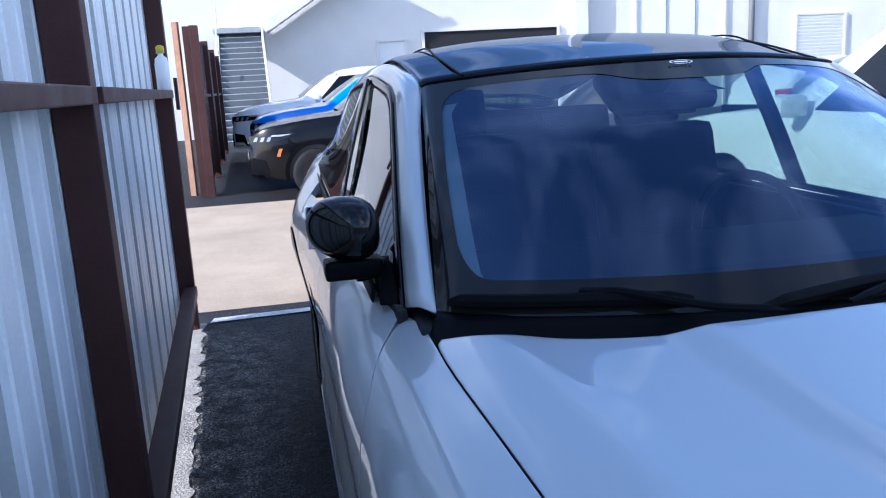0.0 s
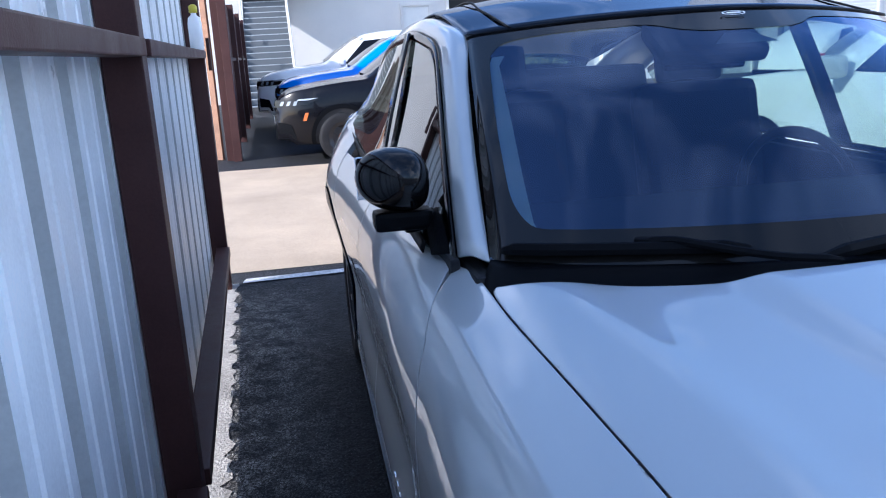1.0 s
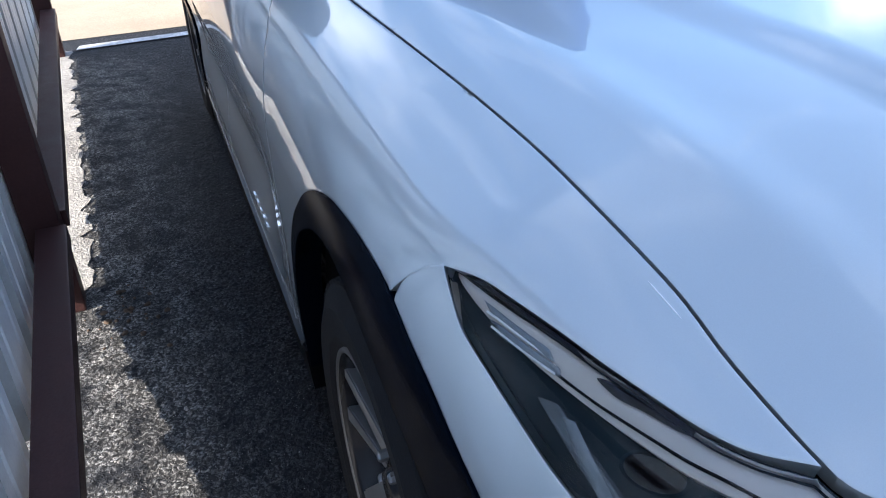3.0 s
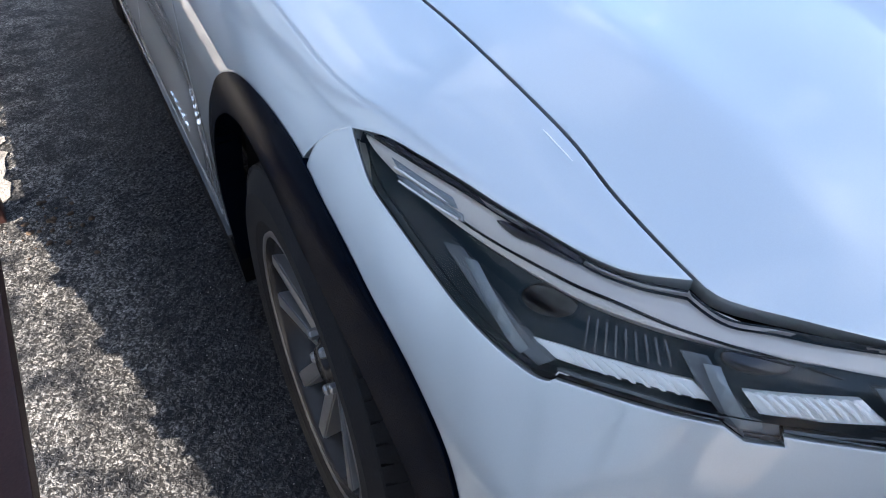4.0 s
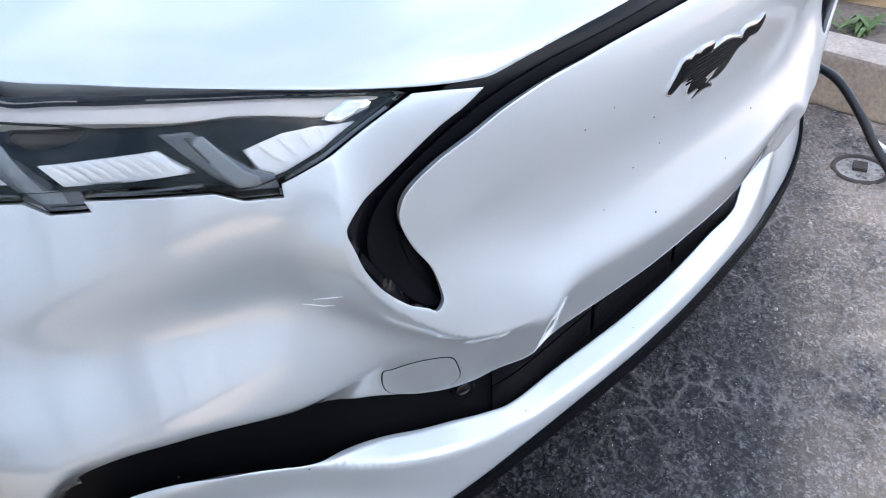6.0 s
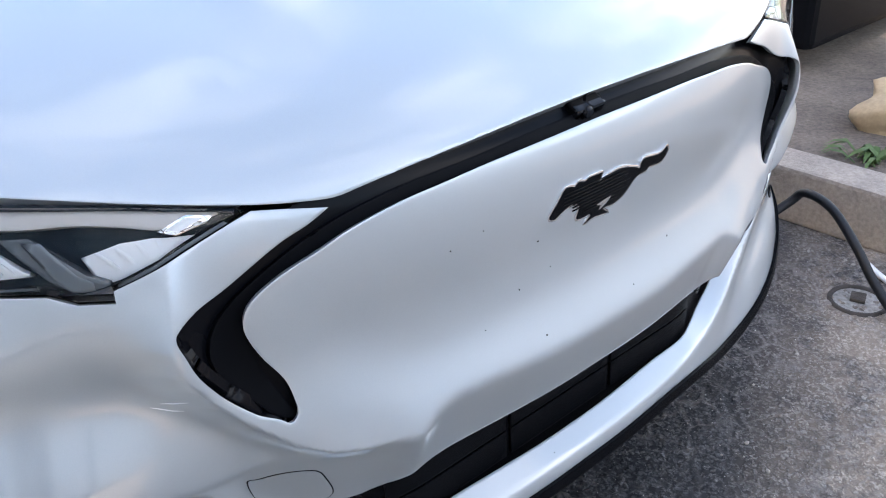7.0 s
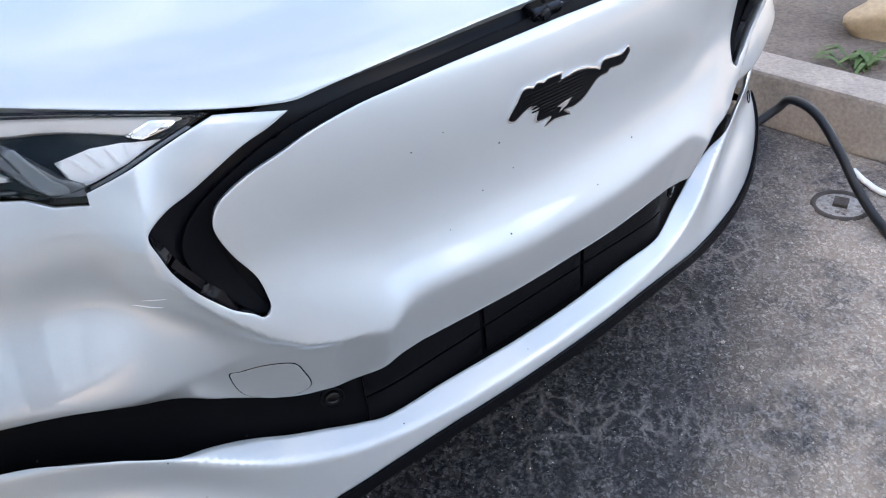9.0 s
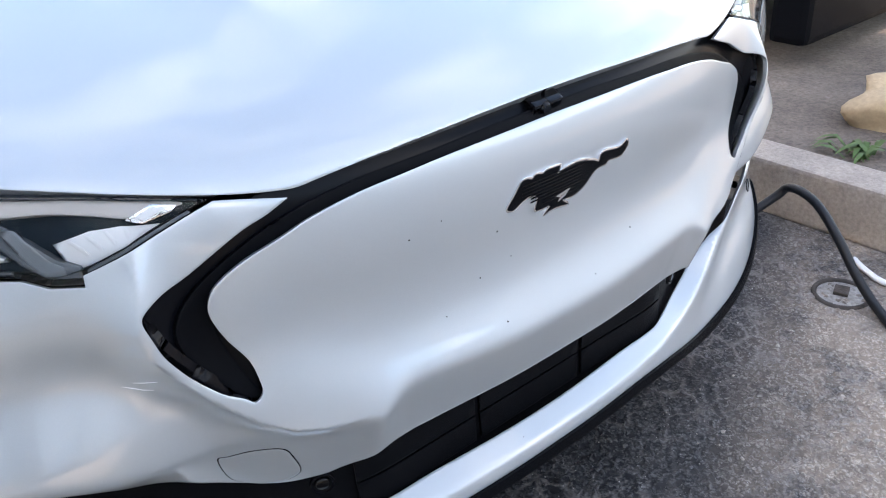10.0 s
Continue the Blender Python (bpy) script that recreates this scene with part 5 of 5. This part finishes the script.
def fence_post(y, u=-.066):
    post = boxed("fence_post", (.10, .10, 2.42), pose(0, 0, 1.21), BROWN, None, .005)
    post.matrix_world = FENCE @ pose(u, y, 0)
    return tagged(post, "dark brown square steel fence post", "post", "fence posts")


# Bays and posts south of -4.76 are unseen, added to shade the front.
for y0, y1, a, b in ((-10.96, -7.86, .2, .2), (-7.86, -4.76, .2, .2), (-4.76, -1.66, .2, .2), (-1.66, 1.44, .35, .07), (1.44, 4.54, .085, .085)):
    fence_bay(y0, y1, "corrugated pale metal fence panel in brown steel frame", a, b)
for y in (-10.96, -7.86, -4.76, -1.66, 1.44, 4.54):
    fence_post(y)
plate = boxed("latch_plate", (.02, .10, .20), pose(.0, 0, 0), BROWN, None, .003)
plate.matrix_world = FENCE @ pose(.01, 4.62, 1.53)
tagged(plate, "dark steel latch plate on the fence post", "latch")

bottle = thing("spray_bottle", "white plastic bottle with yellow cap on fence rail", "bottle", m=FENCE @ pose(-.035, 4.25, 1.553))
part("bottle_body", lathe(bmesh.new(), [(0, 0), (.036, 0), (.040, .006), (.040, .15), (.034, .185), (.016, .20), (.015, .215)], 24), LAMP_WHITE, bottle, smooth=True)
YELLOW = material("yellow_plastic", (.62, .52, .05), .4)
part("bottle_cap", lathe(bmesh.new(), [(.018, .212), (.024, .214), (.024, .25), (.010, .26), (0, .26)], 20), YELLOW, bottle, smooth=True)

# far fence line with a gate standing open
for k, (x, y, h) in enumerate(((-2.13, 11.75, 2.5), (-2.02, 11.6, 2.5), (-2.10, 14.5, 2.45), (-2.18, 17.5, 2.45), (-2.26, 20.5, 2.45))):
    post = boxed("fence_post", (.12, .12, h), pose(0, 0, h / 2), BROWN, None, .005)
    post.matrix_world = pose(x, y, 0)
    tagged(post, "dark brown square steel fence post", "post", "fence posts")
for (xa, ya), (xb, yb) in (((-2.02, 11.6), (-2.10, 14.5)), ((-2.10, 14.5), (-2.18, 17.5)), ((-2.18, 17.5), (-2.26, 20.5))):
    bay = thing("fence_bay", "brown metal fence panel beside the parked cars", "fence", "far fence bays")
    v, f, deep = corrugated(.06, math.hypot(xb - xa, yb - ya) - .06, .1, 2.4, -.03)
    raw("sheet", v, [g for run in f for g in run] + deep, BROWN, bay)
    boxed("middle_rail", (.05, math.hypot(xb - xa, yb - ya) - .12, .05), pose(0, math.hypot(xb - xa, yb - ya) / 2, 1.5), BROWN, bay, .004)
    bay.matrix_world = Matrix.Translation((xa, ya, 0)) @ Matrix.Rotation(-math.atan2(xb - xa, yb - ya), 4, "Z")

# The orange holds sunlight on a rusty brown board in its base colour.
SUNLIT_BOARD = material("rusty_sunlit_board", (.27, .15, .095), .8, vary=.25, vary_scale=3, grain=.2, grain_scale=60, bump=.3, bump_scale=80)
board = boxed("gate_board", (.10, .05, 2.58), pose(0, 0, 1.29), SUNLIT_BOARD, None, .006)
board.matrix_world = pose(-2.30, 11.9, 0, 0, 0, -30)
tagged(board, "tall rusty gate board with sunlight in its orange colour", "gate board")

# paler paving beyond the bay, and a strip with sunlight painted in along the fence
PALE = material("pale_warm_paving", (.43, .335, .235), .85, vary=.16, vary_scale=.9, grain=.15, grain_scale=80, bump=.5, bump_scale=120)
DUST_AND_SUN = material("dust_and_sunlit_ground", (.38, .355, .325), .85, vary=.3, vary_scale=3, grain=.35, grain_scale=90, bump=1.0, bump_scale=90)
tagged(raw("pavement", [(-30, 4.68, .004), (60, 5.4, .004), (60, 10.9, .004), (-30, 10.3, .004)], [(0, 1, 2, 3)], PALE), "pale warm paving of the lot", "pavement", kind="structure")
edge_rng = random.Random(31)
# Toothed outline draws the edge of the sheet's cast shadow.
SUN_EDGE = [(-.03 if k < 3 else .022 - .030 * (k % 5 == 1) + edge_rng.uniform(-.016, .012), 1.40 + .046 * k, .005) for k in range(71)]
strip = raw("sunlit_strip", SUN_EDGE + [(-.60, 4.62, .005), (-.60, 1.40, .005)], [tuple(range(len(SUN_EDGE) + 2))], DUST_AND_SUN)
strip.matrix_world = FENCE
tagged(strip, "pale strip along the fence, sunlight put into its colour", "footing", kind="structure")

# white bay line
raw("parking_line", [(-1.56, 4.60, .009), (.9, 4.72, .009), (.9, 4.82, .009), (-1.54, 4.70, .009)], [(0, 1, 2, 3)], LINE_PAINT)
tagged(bpy.data.objects["parking_line"], "worn white painted bay line on asphalt", "line", kind="structure")

# kerb and planting strip
kerb = boxed("kerb", (.14, 9.0, .17), pose(1.375, 2.8, .085, 0, 0, 1.0), KERB, None, .012)
tagged(kerb, "aged concrete kerb beside the parking bay", "kerb", kind="structure")
soil = raw("planting_strip", [(1.44, -1.6, .11), (6.5, -1.6, .10), (6.5, 7.2, .10), (1.44, 7.2, .11)], [(0, 1, 2, 3)], SOIL)
tagged(soil, "bare dusty ground behind the kerb", "soil", kind="structure")

# neighbouring building
BY = 28.0
# Unseen wall, added so the car's front meets a darker horizon.
tagged(boxed("wall_unseen_south", (46, .3, 2.4), pose(4, -8.6, 1.2), SHADE_WALL, None, .01), "unseen plain wall added to dim the car front", "wall", kind="structure")
wall = boxed("wall_building", (70, .5, 10.4), pose(8, BY + .25, 5.2), WHITE_WALL)
tagged(wall, "white stucco wall of a large commercial building", "wall", kind="structure")
DARK_IN = material("dark_interior", (.02, .02, .022), .9)
DOOR_WHITE = material("white_painted_door", (.74, .74, .72), .5, vary=.05, vary_scale=2)
PIPE = material("grey_downpipe", (.16, .17, .18), .5)


def wall_thing(name, x0, x1, z0, z1, mat, label, category, proud=.04, frame=None):
    th = thing(name, label, category, m=pose((x0 + x1) / 2, BY, (z0 + z1) / 2))
    boxed("leaf", (x1 - x0, proud, z1 - z0), pose(0, -proud / 2, 0), mat, th, .005)
    if frame:
        for sx in (-1, 1):
            boxed("jamb", (.10, proud + .06, z1 - z0 + .1), pose(sx * ((x1 - x0) / 2 + .05), -proud / 2 - .03, .05), frame, th, .005)
        boxed("head", (x1 - x0 - .002, proud + .06, .10), pose(0, -proud / 2 - .03, (z1 - z0) / 2 + .05), frame, th, .005)
    return th


wall_thing("garage_doorway", 4.54, 9.53, 0, 3.27, DARK_IN, "dark open garage doorway in a white wall", "doorway", .03, WHITE_WALL)
wall_thing("side_door", 2.9, 3.8, 0, 3.0, DOOR_WHITE, "plain white door in white wall", "door", .03, WHITE_WALL)
wall_thing("panel_door", 12.7, 16.3, 0, 5.2, DOOR_WHITE, "tall pale double door in white wall", "door", .03, WHITE_WALL)
for k in range(2):
    boxed("door_seam", (.02, .05, 5.2), pose(13.9 + 1.2 * k, BY - .045, 2.6), PIPE, bpy.data.objects["panel_door"]).matrix_parent_inverse = bpy.data.objects["panel_door"].matrix_world.inverted()
shutter = wall_thing("roller_shutter", 19.5, 21.6, 1.2, 3.33, DOOR_WHITE, "white slatted roller shutter in the wall", "shutter", .03, WHITE_WALL)
for k in range(16):
    boxed("shutter_slat", (2.08, .03, .10), pose(0, -.045, -1.0 + .132 * k, 12, 0, 0), DOOR_WHITE, shutter, .01)
pipe = part("downpipe", tube(bmesh.new(), [(17.45, BY - .12, 0), (17.45, BY - .12, 9)], .11, 12), PIPE, None, smooth=True)
tagged(pipe, "grey metal downpipe on white building wall", "pipe")
pier = boxed("wall_pier", (.5, .35, 12), pose(10.4, BY - .175, 6), WHITE_WALL, None, .01)
tagged(pier, "white stucco pier on the building wall", "pier", kind="structure")

# outdoor metal stair
STEP_DARK = material("dark_steel_riser", (.10, .11, .12), .6)
stair = thing("metal_stair", "grey galvanised outdoor stair against white building", "stair")
for k in range(19):
    f = k / 18
    boxed("tread", (1.36, .30, .03), pose(-1.72 - .1 * f, 22.2 + 5.2 * f, .20 + 3.27 * f), GREY_STEEL, stair, .004)
    boxed("riser", (1.36, .012, .16), pose(-1.72 - .1 * f, 22.34 + 5.2 * f, .29 + 3.27 * f), STEP_DARK, stair)
rise = math.degrees(math.atan2(3.27, 5.2))
for sx in (-.71, .71):
    boxed("stringer", (.05, 6.3, .25), pose(-1.77 + sx, 24.8, 1.83, rise, 0, 1.1), DOOR_WHITE, stair, .004)
    part("stair_rail", tube(bmesh.new(), [(-1.72 + sx, 22.1, 1.1), (-1.82 + sx, 27.4, 4.4)], .025, 8), DOOR_WHITE, stair, smooth=True)
    for k in range(5):
        f = k / 4
        part("baluster", tube(bmesh.new(), [(-1.72 - .1 * f + sx, 22.2 + 5.1 * f, .25 + 3.2 * f), (-1.72 - .1 * f + sx, 22.2 + 5.1 * f, 1.15 + 3.2 * f)], .02, 8), DOOR_WHITE, stair, smooth=True)
boxed("landing", (1.6, 1.2, .15), pose(-1.85, 27.4, 3.5), GREY_STEEL, stair, .005)
boxed("upper_stringer", (3.6, .06, .34), pose(.55, 27.0, 4.55, 0, -32, 0), DOOR_WHITE, stair, .005)
boxed("upper_soffit", (3.6, .9, .05), pose(.62, 27.5, 4.42, 0, -32, 0), DOOR_WHITE, stair, .005)


# ---- other cars ----
def parked_car(name, label, paint, m, length=4.6, width=1.85, height=1.68):
    """A crossover, nose at its own y = 0, with panes, lamps, wheels, arches and trim as parts."""
    th = thing(name, label, "car", "other parked cars")
    k = length / 4.6

    def top(y):
        return curve((0, .03, .08, .18, .5, 1.05, 1.25, 1.55, 2.0, 2.3, 3.0, 3.8, 4.25, 4.45, 4.6), (.72, .86, .94, 1.00, 1.07, 1.135, 1.16, 1.36, height - .06, height - .01, height, height - .08, height - .36, 1.04, .74), y / k)

    def half(y):
        return width / 2 * (1 - .26 * np.maximum(0, 1 - y / .55) ** 2.0 - .22 * np.maximum(0, (y - length + .5) / .5) ** 2.2)

    def profile(y):
        t, w = float(top(y)), float(half(y))
        belt = min(t - .03, 1.10)
        low = .27 if .2 < y < length - .2 else .34
        inset = max(0.0, (t - 1.16)) / (height - 1.16) * .20
        return [(w * .92, low), (w * .975, .38), (w * .995, .55), (w, .72), (w * .985, belt - .16), (w * .955, belt - .03), (w * .94 - inset * .1, belt), (w * .93 - inset * .6, (belt + t) / 2), (w * .90 - inset, t - .035), (w * .74 - inset, t - .004), (w * .4, t + .014), (0, t + .018)]

    def side(y, z, s, out=0.0):
        p = profile(y)
        return (s * -(float(np.interp(z, [c[1] for c in p[:9]], [c[0] for c in p[:9]])) + out), y, z)

    ys = np.concatenate([[0, .012, .03, .06, .10, .16, .25, .36], np.linspace(.48, length - .42, 34), [length - .25, length - .12, length - .04, length]])
    rows = [[(-x, y, z) for x, z in profile(y)] + [(x, y, z) for x, z in profile(y)[::-1][1:]] for y in ys]
    verts = [v for r in rows for v in r]
    c = len(rows[0])
    faces = [(i * c + j, i * c + j + 1, (i + 1) * c + j + 1, (i + 1) * c + j) for i in range(len(rows) - 1) for j in range(c - 1)]
    faces += [tuple(range(c))[::-1], tuple((len(rows) - 1) * c + j for j in range(c))]
    raw("body", verts, faces, paint, th, smooth=True)

    def patch(name_, quad, s, mat, out, label_="", nu=8, nv=3):
        """A fitted piece on the flank between four (y, z) corners."""
        q = np.array(quad, float)
        vs = []
        for a in np.linspace(0, 1, nu):
            for b in np.linspace(0, 1, nv):
                y, z = (1 - a) * ((1 - b) * q[0] + b * q[3]) + a * ((1 - b) * q[1] + b * q[2])
                vs.append(side(y, z, s, out))
        fs = [(i * nv + j, (i + 1) * nv + j, (i + 1) * nv + j + 1, i * nv + j + 1) for i in range(nu - 1) for j in range(nv - 1)]
        raw(name_, vs, fs if s > 0 else [f[::-1] for f in fs], mat, th, label_, smooth=True)

    def arc(name_, y0, r0, r1, s, mat, out):
        vs, n = [], 22
        for a in np.linspace(-.25, math.pi + .25, n):
            for r in (r0, r1):
                vs.append(side(y0 + r * math.cos(a), max(.27, .36 + r * math.sin(a)), s, out))
        fs = [(2 * i, 2 * i + 2, 2 * i + 3, 2 * i + 1) for i in range(n - 1)]
        raw(name_, vs, fs if s > 0 else [f[::-1] for f in fs], mat, th, smooth=True)

    vs, n = [], 7
    for y in (1.30 * k, 1.6 * k, 1.95 * k):
        for j in range(n):
            u = -1 + 2 * j / (n - 1)
            w = float(half(y)) * .80 - (.06 if y > 1.5 else 0)
            vs.append((u * w, y + .10 * u * u - .05, float(top(y)) + .030 - .05 * u * u))
    raw("windscreen", vs, [(a * n + b, a * n + b + 1, (a + 1) * n + b + 1, (a + 1) * n + b) for a in range(2) for b in range(n - 1)], FAR_GLASS, th, smooth=True)
    boxed("front_bumper", (width * .60, .10, .24), pose(0, .02, .46), BLACK_TRIM, th, .03)
    boxed("front_grille", (width * .50, .05, .13), pose(0, .006, .80), BLACK_GLOSS, th, .02)
    boxed("grille_bar", (width * .50, .02, .018), pose(0, -.016, .80), CHROME, th, .004)
    # Black bumper reaches low to stand in for shade under the tail.
    boxed("rear_bumper_shade", (width * .90, .16, .58), pose(0, length - .03, .41), BLACK_TRIM, th, .03)
    boxed("number_plate", (.34, .012, .16), pose(0, -.035, .56), LAMP_GREY, th, .003)
    for s in (1, -1):
        patch("head_light", [(.0, .80), (.44 * k, .83), (.66 * k, .925), (.0, .90)], s, BLACK_GLOSS, .010)
        for a in (.06, .15, .24):
            patch("lamp_cell", [(a * k, .825), ((a + .045) * k, .825), ((a + .075) * k, .885), ((a + .03) * k, .885)], s, LAMP_PIPE, .016, nu=3)
        patch("lamp_eyelid", [(.30 * k, .890), (.46 * k, .890), (.60 * k, .918), (.32 * k, .910)], s, LAMP_GREY, .016, nu=4)
        patch("side_marker", [(.36 * k, .61), (.41 * k, .61), (.45 * k, .72), (.40 * k, .72)], s, ORANGE, .010, nu=3)
        patch("bumper_vent", [(.02, .36), (.26 * k, .36), (.20 * k, .56), (.02, .60)], s, BLACK_TRIM, .008)
        patch("side_window", [(1.62 * k, 1.13), (2.50 * k, 1.13), (2.50 * k, height - .12), (2.02 * k, height - .15)], s, BLACK_GLOSS, .008)
        patch("side_window", [(2.58 * k, 1.13), (3.40 * k, 1.13), (3.34 * k, height - .12), (2.58 * k, height - .11)], s, BLACK_GLOSS, .008)
        patch("side_window", [(3.48 * k, 1.14), (4.0 * k, 1.16), (3.76 * k, height - .17), (3.44 * k, height - .13)], s, BLACK_GLOSS, .008)
        patch("tail_light", [(length - .42, .92), (length - .02, .90), (length - .02, 1.0), (length - .36, 1.02)], s, RED_LENS, .012)
        boxed("wing_mirror", (.20, .12, .14), pose(s * (width / 2 + .07), 1.58 * k, 1.16), paint, th, .04)
        boxed("sill", (.05, length * .5, .13), pose(s * width * .472, length * .5, .30), BLACK_TRIM, th, .02)
        for y in (.90 * k, length - .92 * k):
            arc("wheel_opening", y, .02, .405, s, INTERIOR, .006)
            arc("arch_trim", y, .395, .455, s, BLACK_TRIM, .014)
            w = new("road_wheel")
            w.parent = th
            tm = pose(s * (width / 2 - .085), y, .35, 0, 90 * s, 0)
            part("tyre", lathe(bmesh.new(), [(.22, .10), (.30, .11), (.34, .09), (.35, .05), (.35, -.09), (.3, -.1)], 36, tm), RUBBER, w, smooth=True)
            part("rim", lathe(bmesh.new(), [(0, .085), (.05, .085), (.07, .06), (.16, .07), (.21, .095), (.225, .10)], 30, tm), ALLOY_DARK, w)
    th.matrix_world = m
    return th


FAR_GLASS = material("windscreen_of_a_parked_car", (.02, .022, .025), .06, spec=.8)
RED_LENS = material("red_lamp_lens", (.42, .012, .02), .15, coat=.6)
BLACK_PAINT = material("black_car_paint", (.004, .004, .006), .2, coat=.25, spec=.2)
BLUE_PAINT = material("bright_blue_car_paint", (.008, .20, .82), .28, .1, coat=1.0)
WHITE_PAINT = material("white_car_paint", (.80, .80, .79), .3, coat=1.0)
GREY_PAINT = material("grey_car_paint", (.22, .23, .24), .3, .5, coat=1.0)
parked_car("black_crossover", "black crossover parked nose to the brown fence", BLACK_PAINT, pose(-1.38, 11.55, 0, 0, 0, -90), 4.7, 1.90, 1.74)
parked_car("blue_crossover", "bright blue crossover parked beside a black one", BLUE_PAINT, pose(-1.42, 14.55, 0, 0, 0, -90) @ Matrix.Scale(1.07, 4))
parked_car("white_crossover", "white crossover parked in a row of cars", WHITE_PAINT, pose(-1.85, 17.45, 0, 0, 0, -90) @ Matrix.Scale(1.14, 4))
parked_car("white_suv", "white sport utility car parked across the kerb", WHITE_PAINT, pose(3.12, 5.46, .10, 0, 0, 180), 5.4, 1.96, 1.72)
parked_car("white_saloon", "white car parked far across the lot", WHITE_PAINT, pose(13.5, 15.5, 0, 0, 0, 100), 4.6, 1.85, 1.62)
parked_car("grey_crossover", "grey car parked far across the lot", GREY_PAINT, pose(12.8, 12.0, 0, 0, 0, 95), 4.6, 1.85, 1.6)

# ---- small things on the ground ----
hose = thing("charging_cable", "thick black charging cable arched from ground to kerb", "cable")
CABLE_WAY = [(1.073, -0.485, 0.1), (1.173, -0.535, 0.165), (1.185, -0.569, 0.2), (1.157, -0.655, 0.195), (1.126, -0.743, 0.135), (1.109, -0.802, 0.075), (1.086, -0.865, 0.03), (1.059, -0.919, 0.0125), (0.999, -0.999, 0.0125), (0.969, -1.169, 0.0125), (1.039, -1.469, 0.0125), (1.259, -1.819, 0.0125)]


part("sheath", tube(bmesh.new(), fine_way(CABLE_WAY), .0118, 12), CABLE, hose, smooth=True)
white_wire = thing("white_extension_cable", "thin white cable lying on asphalt by the kerb", "cord")
part("cord", tube(bmesh.new(), fine_way([(1.255, -.735, .02), (1.235, -.78, .012), (1.215, -.85, .010), (1.25, -1.0, .010)]), .008, 8), LAMP_WHITE, white_wire, smooth=True)
drain = thing("drain_cap", "round rusty iron drain cap set in asphalt", "drain cap", m=pose(1.105, -.785, 0))
IRON = material("rusty_iron", (.085, .072, .062), .7, .3, vary=.4, vary_scale=30, bump=.4, bump_scale=150)
part("ring", lathe(bmesh.new(), [(.058, .001), (.060, .006), (.068, .007), (.071, .001)], 40), IRON, drain, smooth=True)
part("plate", lathe(bmesh.new(), [(0, .002), (.056, .002), (.058, .001)], 40), DUST_AND_SUN, drain, "dust-covered iron plate")
boxed("lug", (.04, .035, .010), pose(.008, .004, .006, 0, 0, 20), IRON, drain, .002)


def rough_lump(name, mat, size, m, seed, label, category, group=""):
    bm = bmesh.new()
    bmesh.ops.create_icosphere(bm, subdivisions=4, radius=1)
    for v in bm.verts:
        d = v.co.copy()
        for axis in range(3):
            d[axis] = max(-.72, min(.72, d[axis]))
        n = noise.fractal(v.co * 1.3 + Vector((seed, 0, 0)), 1.0, 2.0, 4)
        v.co = d * (1 + .14 * n)
        v.co = Vector((v.co.x * size[0], v.co.y * size[1], v.co.z * size[2]))
    ob = part(name, bm, mat, None, smooth=True)
    ob.matrix_world = m
    return tagged(ob, label, category, group)


ROCK = material("tan_rock", (.42, .32, .20), .9, vary=.15, vary_scale=4, grain=.12, grain_scale=60, bump=.5, bump_scale=40)
rough_lump("rock", ROCK, (.23, .32, .12), pose(2.09, -.55, .135, 0, 0, 12), 3.0, "large tan rock on bare soil behind kerb", "rock")

LEAF = material("weed_leaf", (.075, .13, .035), .6, vary=.3, vary_scale=20)
weed = thing("weed", "small green weed growing behind the kerb", "plant", m=pose(1.68, -.50, .11))
rng = random.Random(4)
for k in range(26):
    a, ln = rng.uniform(0, 6.28), rng.uniform(.05, .11)
    pts = [(0, 0, 0), (.4, 0, .30 + .2 * rng.random()), (.75, 0, .34), (1, 0, .15)]
    vs = []
    for (x, _, z), w in zip(pts, (.05, .10, .08, .01)):
        vs += [(x * ln, -w * ln, z * ln), (x * ln, w * ln, z * ln)]
    leaf = raw("leaf", vs, [(0, 2, 3, 1), (2, 4, 5, 3), (4, 6, 7, 5)], LEAF, weed, smooth=True)
    leaf.matrix_local = pose(rng.uniform(-.04, .04), rng.uniform(-.05, .05), 0, 0, 0, math.degrees(a))


def scatter(name, mat, spots, label, category):
    """Many small angular bits lying on the ground, as one object."""
    bm = bmesh.new()
    for x, y, z, r, seed in spots:
        rr = random.Random(seed)
        made = bmesh.ops.create_icosphere(bm, subdivisions=1, radius=1)["verts"]
        turn = Matrix.Rotation(rr.uniform(0, 6.28), 4, "Z")
        for v in made:
            p = turn @ Vector((v.co.x * rr.uniform(.8, 1.3), v.co.y * rr.uniform(.6, 1.0), v.co.z * rr.uniform(.45, .7)))
            v.co = Vector((x, y, z)) + p * r
    ob = part(name, bm, mat)
    return tagged(ob, label, category, kind="stuff")


GRIT = material("pale_grit", (.42, .38, .33), .9, vary=.3, vary_scale=40, grain=.2, grain_scale=200)
LITTER = material("dry_leaf_litter", (.09, .06, .04), .9, vary=.4, vary_scale=60)
rng = random.Random(11)
spots = []
while len(spots) < 190:
    x, y = rng.uniform(.15, 1.27), rng.uniform(-1.75, -.55)
    if x - .45 * y > .75 + rng.gauss(0, .2):
        spots.append((x, y, .001, rng.choice((.002, .0025, .003, .004, .006)), len(spots)))
scatter("gravel", GRIT, spots, "pale loose grit scattered over the asphalt", "gravel")
spots = [(-1.33 + rng.gauss(0, .05), 1.30 + rng.gauss(0, .10), .003, rng.choice((.004, .006, .009, .012)), 400 + k) for k in range(34)]
scatter("leaf_litter", LITTER, spots, "dry brown litter gathered at the fence post foot", "litter")
